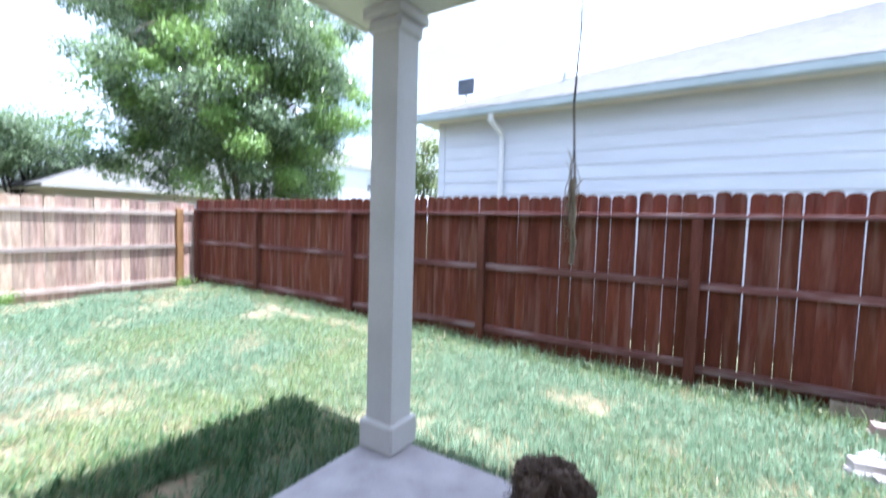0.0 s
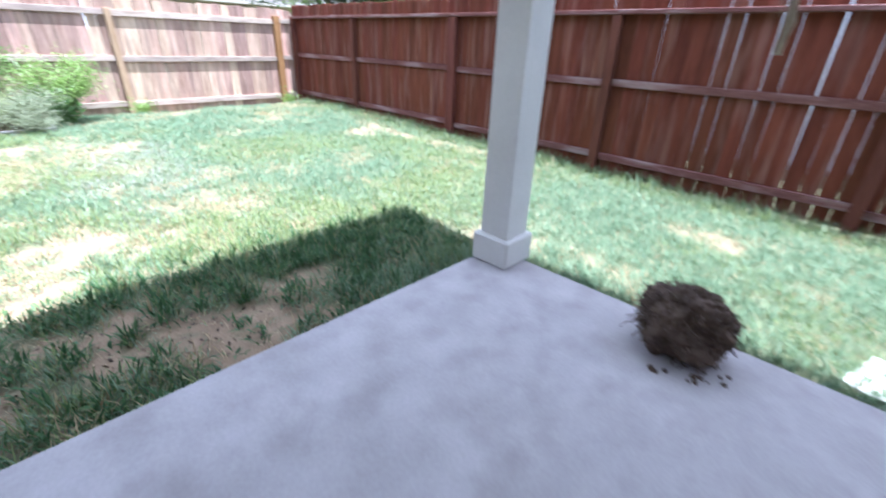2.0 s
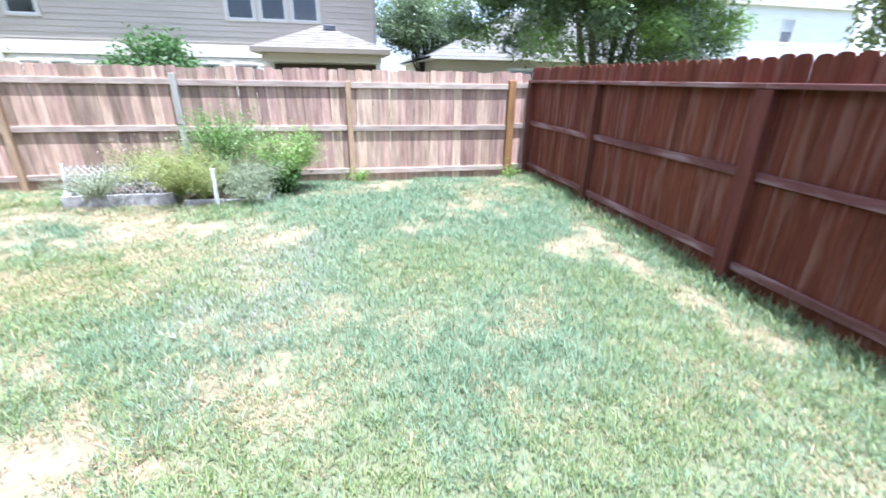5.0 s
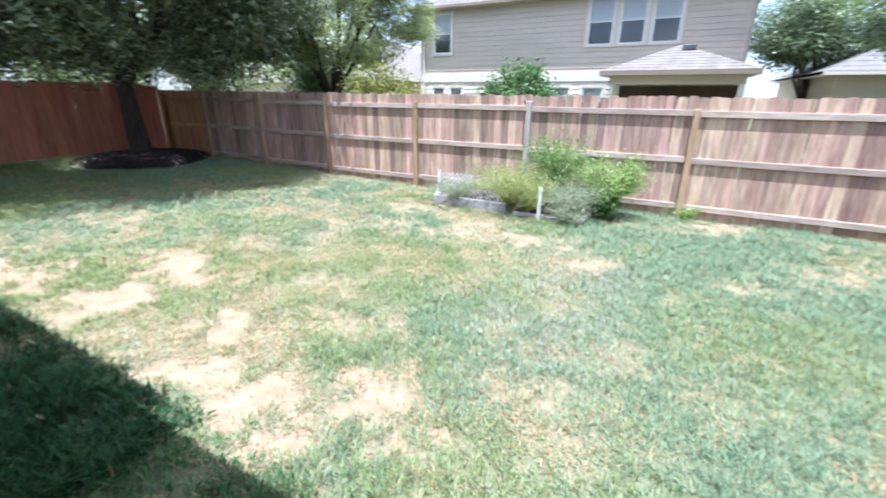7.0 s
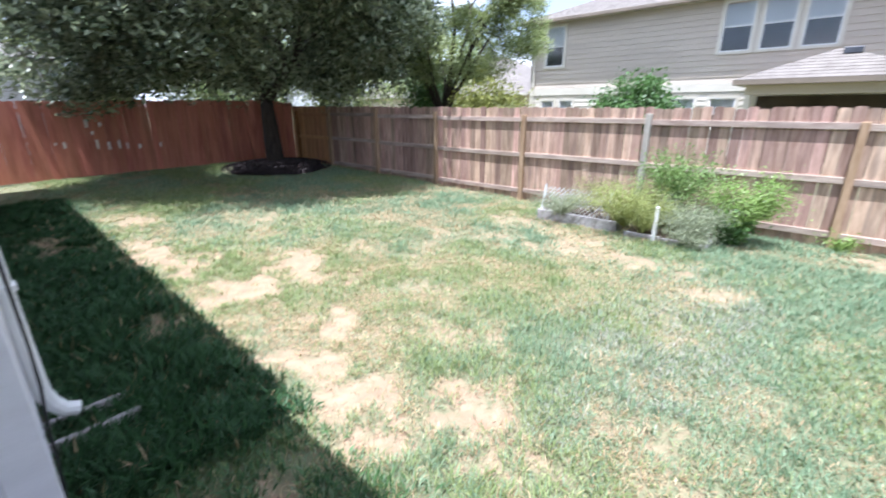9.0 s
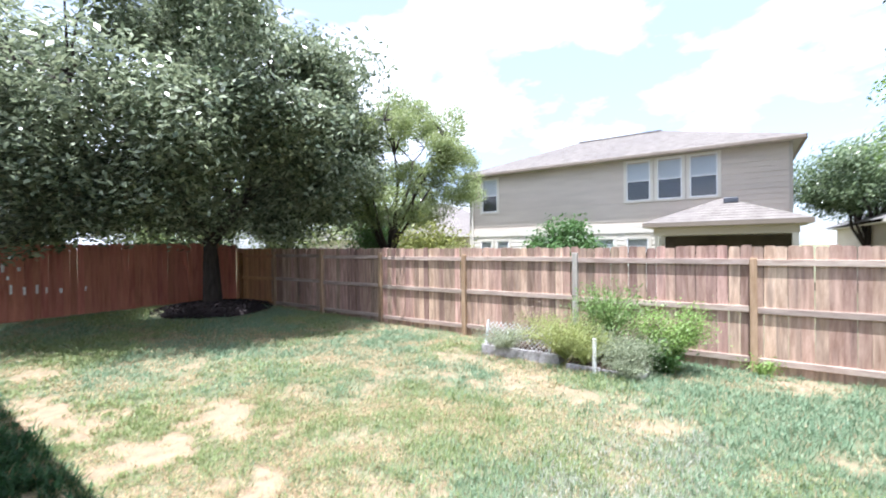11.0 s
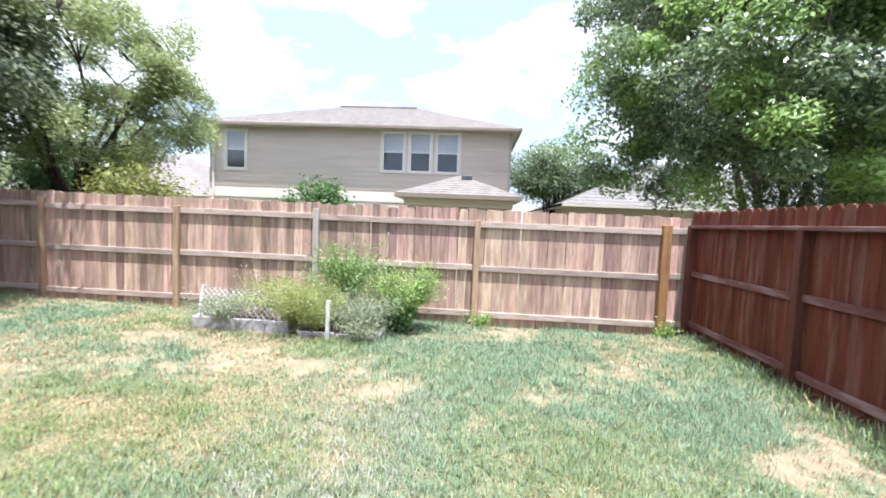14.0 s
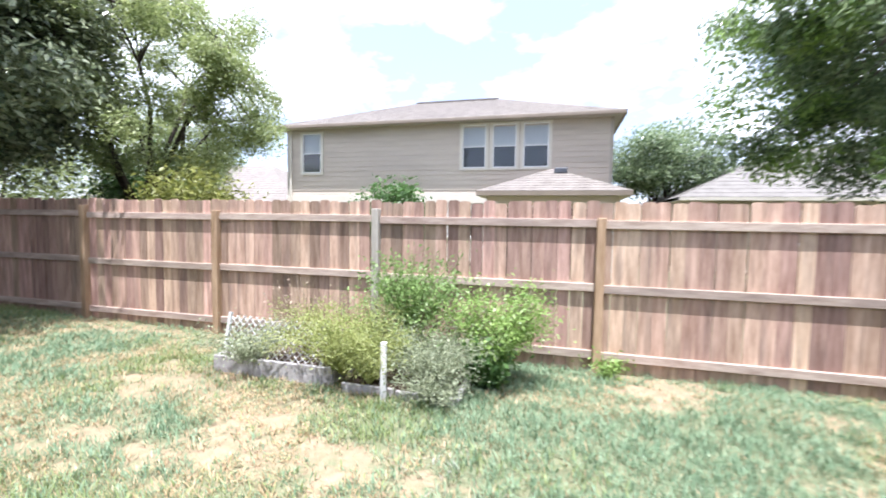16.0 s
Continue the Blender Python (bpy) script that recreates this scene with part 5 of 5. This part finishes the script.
# ---- hanging wire with dried plant ----
hang = thing("hanging_dried_plant", (-0.48, 0.86, 2.95), "dried plant hanging from the porch eave on a rusty wire", "hanging plant")
bm = bmesh.new()
tube(bm, [(0.0, 0, 0.02), (0.01, 0, -0.4), (-0.015, 0, -0.8), (0.0, 0, -1.12)], [0.004] * 4, 5)
tube(bm, [(0.004, 0.004, 0.0), (0.006, 0.004, -0.4), (-0.009, 0.004, -0.8), (0.008, 0.006, -1.15)], [0.003] * 4, 5)
part("wire", bm, WIRE, hang)
bm = bmesh.new()
rn = random.Random(91)
for k in range(26):
    a = rn.uniform(0, 2 * math.pi)
    z0 = rn.uniform(-1.3, -1.08)
    r0 = rn.uniform(0.01, 0.05)
    up = rn.random() < 0.3
    tube(bm, [(math.cos(a) * 0.012, math.sin(a) * 0.012, z0), (math.cos(a) * r0 * 1.2, math.sin(a) * r0 * 1.2, z0 - (0.10 if not up else -0.05)), (math.cos(a) * r0 * (0.7 if not up else 1.7), math.sin(a) * r0 * (0.7 if not up else 1.7), z0 - (0.26 if not up else -0.06))], [0.003, 0.0025, 0.001], 3)
tagged(part("dry_foliage", bm, DRY_PLANT, hang, "brittle brown stems"), kind="stuff")
bm = bmesh.new()
tube(bm, [(0.0, 0, -1.2), (0.01, 0, -1.4), (0.015, 0, -1.55), (0.01, 0, -1.67)], [0.009, 0.018, 0.021, 0.014], 8)
for v in bm.verts:
    v.co += Vector((noise.noise(v.co * 30), noise.noise(v.co * 31), 0)) * 0.008
part("seed_head", bm, DRY_PLANT, hang, "brown fibrous hanging root")

# ---- grass ----
def grass_material():
    """Blades carry their own colour; some light passes through them."""
    m = bpy.data.materials.new("grass_blades")
    m.use_nodes = True
    nt = m.node_tree
    b = nt.nodes["Principled BSDF"]
    at = nt.nodes.new("ShaderNodeAttribute")
    at.attribute_name = "blade_colour"
    nt.links.new(at.outputs["Color"], b.inputs["Base Color"])
    b.inputs["Roughness"].default_value, b.inputs["Specular IOR Level"].default_value = 0.5, 0.3
    tr = nt.nodes.new("ShaderNodeBsdfTranslucent")
    nt.links.new(at.outputs["Color"], tr.inputs["Color"])
    ms = nt.nodes.new("ShaderNodeMixShader")
    ms.inputs[0].default_value = 0.3
    nt.links.new(b.outputs[0], ms.inputs[1])
    nt.links.new(tr.outputs[0], ms.inputs[2])
    nt.links.new(ms.outputs[0], nt.nodes["Material Output"].inputs["Surface"])
    return m


GRASS = grass_material()
BLUE_GREEN = ((0.122, 0.20, 0.112), (0.285, 0.385, 0.24))
YELLOW_GREEN = ((0.14, 0.195, 0.06), (0.34, 0.40, 0.175))
STRAW = ((0.30, 0.215, 0.115), (0.56, 0.44, 0.27))
GREY_STRAW = ((0.27, 0.28, 0.23), (0.47, 0.47, 0.40))
# Weeds along the house wall, their green darkened to carry its shade.
SHADE_TINTED_WEED = ((0.020, 0.058, 0.022), (0.055, 0.125, 0.045))
# Slab weeds take part of the porch shade into their green.
SHADE_TINTED_SLAB_WEED = ((0.035, 0.088, 0.032), (0.10, 0.19, 0.07))


def shades(pair, f):
    a, b = np.array(pair[0]), np.array(pair[1])
    return a + (b - a) * f[:, None]


def lawn_colours(x, y, dry, rnd):
    """Blue-green turf towards the red fence, yellower tufts towards the house, grey dead grass in the middle, straw where dry."""
    n = len(x)
    f = rnd.uniform(0, 1, n)
    warm = np.clip(0.5 * np.clip((-0.1 - y) / 1.4, 0, 1) + 0.45 * np.exp(-((x + 3.3) / 0.8) ** 2) * (y < 0.5) + 2.4 * (cloud_noise(x * 0.7, y * 0.7, 131) - 0.52), 0, 1)
    warm = np.maximum(warm, 0.8 * np.clip(1 - (RED_Y - y) / 0.6, 0, 1))
    dead = np.clip(1.5 * (1 - np.sqrt(((x + 5.5) / 1.7) ** 2 + ((y + 0.55) / 0.75) ** 2)) + 2.0 * (cloud_noise(x * 2.2, y * 2.2, 133) - 0.45), 0, 1)
    c = np.where((rnd.uniform(0, 1, n) < warm)[:, None], shades(YELLOW_GREEN, f), shades(BLUE_GREEN, f))
    c = np.where((rnd.uniform(0, 1, n) < 0.42 * dead)[:, None], shades(GREY_STRAW, f), c)
    return np.where((rnd.uniform(0, 1, n) < 0.05 + 0.72 * dry)[:, None], shades(STRAW, f), c)


def grass(name, label, x0, x1, y0, y1, per_m2, length, width, seed, tall_at=None, palette=None, tuft=7):
    """Bent kite-shaped blades in tufts over a stretch of the yard, thinner on bare spots, none on slab, house and beds."""
    rnd = np.random.default_rng(seed)
    n = int((x1 - x0) * (y1 - y0) * per_m2) // tuft
    x, y = np.repeat(rnd.uniform(x0, x1, n), tuft), np.repeat(rnd.uniform(y0, y1, n), tuft)
    n *= tuft
    bare = bareness(x, y)
    thin = np.clip(1.9 * (bare + 1.3 * (cloud_noise(x * 9, y * 9, 61) - 0.5)) - 0.30, 0, 0.94) * (bare > 0.05)
    chance = np.repeat(rnd.uniform(0, 1, n // tuft), tuft)
    keep = chance > thin * (1.0 if palette is None else (bare > 0.5))
    # Darkened weeds keep to the house shade and thin the lawn grass there.
    if palette is not None:
        keep &= rnd.uniform(0, 1, n) < np.clip((x + 3.05) / 0.3, 0, 1)
    else:
        keep &= ~((chance < np.clip((x + 3.1) / 0.5, 0, 0.9) * np.where(y < -2.1, 1.0, 0.5 * np.clip((0.7 - y) / 0.6, 0, 1))))
    dx, dy = rnd.normal(0, 0.022, n), rnd.normal(0, 0.022, n)
    x, y = x + dx, y + dy
    keep &= ~((x > SLAB_X - 0.0) & (y < SLAB_Y + 0.0) & (y > WALL_Y))
    keep &= ~((x > WALL_X - 0.03) & (y <= WALL_Y + 0.02))
    keep &= ~((x > BF - 0.8) & (x < BF + 0.02) & (y > -3.52) & (y < -2.17))
    keep &= ((x + 7.9) ** 2 + (y + 11.8) ** 2) > 1.5 ** 2
    keep &= (y < RED_Y - 0.01) & (x > FENCE_X + 0.01)
    x, y, dx, dy = x[keep], y[keep], dx[keep], dy[keep]
    n = len(x)
    dry = dryness(x, y)
    z = ground_z(x, y) - 0.006
    L = length * rnd.uniform(0.5, 1.3, n) * (1.15 - 0.45 * dry) * (0.7 + 0.7 * cloud_noise(x * 1.3, y * 1.3, 43))
    if tall_at is not None:
        L *= tall_at(x, y, rnd)
    a = np.arctan2(dy, dx) + rnd.normal(0, 0.9, n)
    tilt = np.radians(rnd.uniform(12, 62, n) + 16 * dry)
    out = np.stack([np.cos(a), np.sin(a), np.zeros(n)], 1)
    side = np.stack([-np.sin(a), np.cos(a), np.zeros(n)], 1) * (width * rnd.uniform(0.6, 1.3, n))[:, None]
    up = np.array([0.0, 0.0, 1.0])
    p = np.stack([x, y, z], 1)
    mid = p + (out * np.sin(tilt * 0.55)[:, None] + up * np.cos(tilt * 0.55)[:, None]) * (0.5 * L)[:, None]
    tip = mid + (out * np.sin(tilt * 1.35)[:, None] + up * np.cos(tilt * 1.35)[:, None]) * (0.5 * L)[:, None]
    co = np.stack([p - side * 0.35, mid - side, tip, mid + side], 1).reshape(-1, 3)
    me = bpy.data.meshes.new(name)
    me.vertices.add(4 * n)
    me.vertices.foreach_set("co", co.astype(np.float32).reshape(-1))
    me.loops.add(4 * n)
    me.loops.foreach_set("vertex_index", np.arange(4 * n, dtype=np.int32))
    me.polygons.add(n)
    me.polygons.foreach_set("loop_start", np.arange(0, 4 * n, 4, dtype=np.int32))
    me.update(calc_edges=True)
    me.validate()
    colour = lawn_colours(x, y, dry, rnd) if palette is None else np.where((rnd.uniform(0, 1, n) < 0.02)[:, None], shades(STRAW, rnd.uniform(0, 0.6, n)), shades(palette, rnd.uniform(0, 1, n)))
    at = me.attributes.new("blade_colour", "FLOAT_COLOR", "POINT")
    at.data.foreach_set("color", np.repeat(np.concatenate([colour, np.ones((n, 1))], 1), 4, axis=0).astype(np.float32).reshape(-1))
    me.materials.append(GRASS)
    tagged(new(name, me), label, "grass", kind="stuff")


def edge_tall(x, y, rnd):
    """Unmown blades along the fences and the slab."""
    near = np.minimum(np.minimum(RED_Y - y, x - FENCE_X + 0.22), np.where((y < SLAB_Y + 0.4) & (x > SLAB_X - 0.3), 0.18, 9))
    return 1 + 1.0 * np.clip(1 - near / 0.32, 0, 1) * rnd.uniform(0.4, 1.6, len(x))


grass("near_grass", "sunlit patchy green lawn grass with straw-coloured tufts", -6.6, 0.6, -5.2, 3.5, 6600, 0.068, 0.0029, 101, edge_tall)
grass("far_grass", "patchy lawn grass along the back fence", -9.6, -6.6, -13.7, 3.5, 3800, 0.075, 0.0038, 102, edge_tall)
grass("shaded_grass", "lawn grass under the shade tree", -6.6, -1.7, -13.7, -5.2, 2600, 0.070, 0.0045, 103)
grass("side_grass", "lush lawn grass beside the patio", 0.6, 3.2, 0.7, 3.5, 4200, 0.085, 0.0036, 104, edge_tall)
grass("weedy_grass", "broad-bladed weeds, their dark green painted for the house shade", -3.25, -1.75, -11.0, -2.1, 5200, 0.13, 0.0075, 105, None, SHADE_TINTED_WEED, 9)
grass("slab_weeds", "broad-bladed weeds round the bare soil by the slab, green darkened for porch shade", -3.1, -1.75, -2.1, 0.8, 2000, 0.095, 0.0060, 108, None, SHADE_TINTED_SLAB_WEED, 9)
grass("fence_foot_grass", "tall unmown grass along the foot of the red fence", -9.5, 3.2, 3.22, 3.5, 700, 0.15, 0.0042, 106)
grass("slab_edge_grass", "long grass at the edge of the patio slab", -1.7, 3.2, 0.74, 0.98, 900, 0.11, 0.0042, 107)

# ---- dry chips and twigs on the bare soil by the slab ----
rn = np.random.default_rng(121)
px, py = rn.normal(-2.15, 0.22, 260), rn.normal(-1.05, 0.4, 260)
ok = px < SLAB_X - 0.03
px, py = px[ok], py[ok]
P = np.stack([px, py, ground_z(px, py) + 0.008], 1)
litter = new("soil_litter", leaf_mesh("soil_litter", P, rn.normal(size=P.shape) * 0.5 + np.array([0, 0, 1.2]), rn.uniform(0.006, 0.018, len(P)), ROOTLET, rn))
tagged(litter, "dry brown chips scattered on the bare soil by the slab", "litter", kind="stuff")
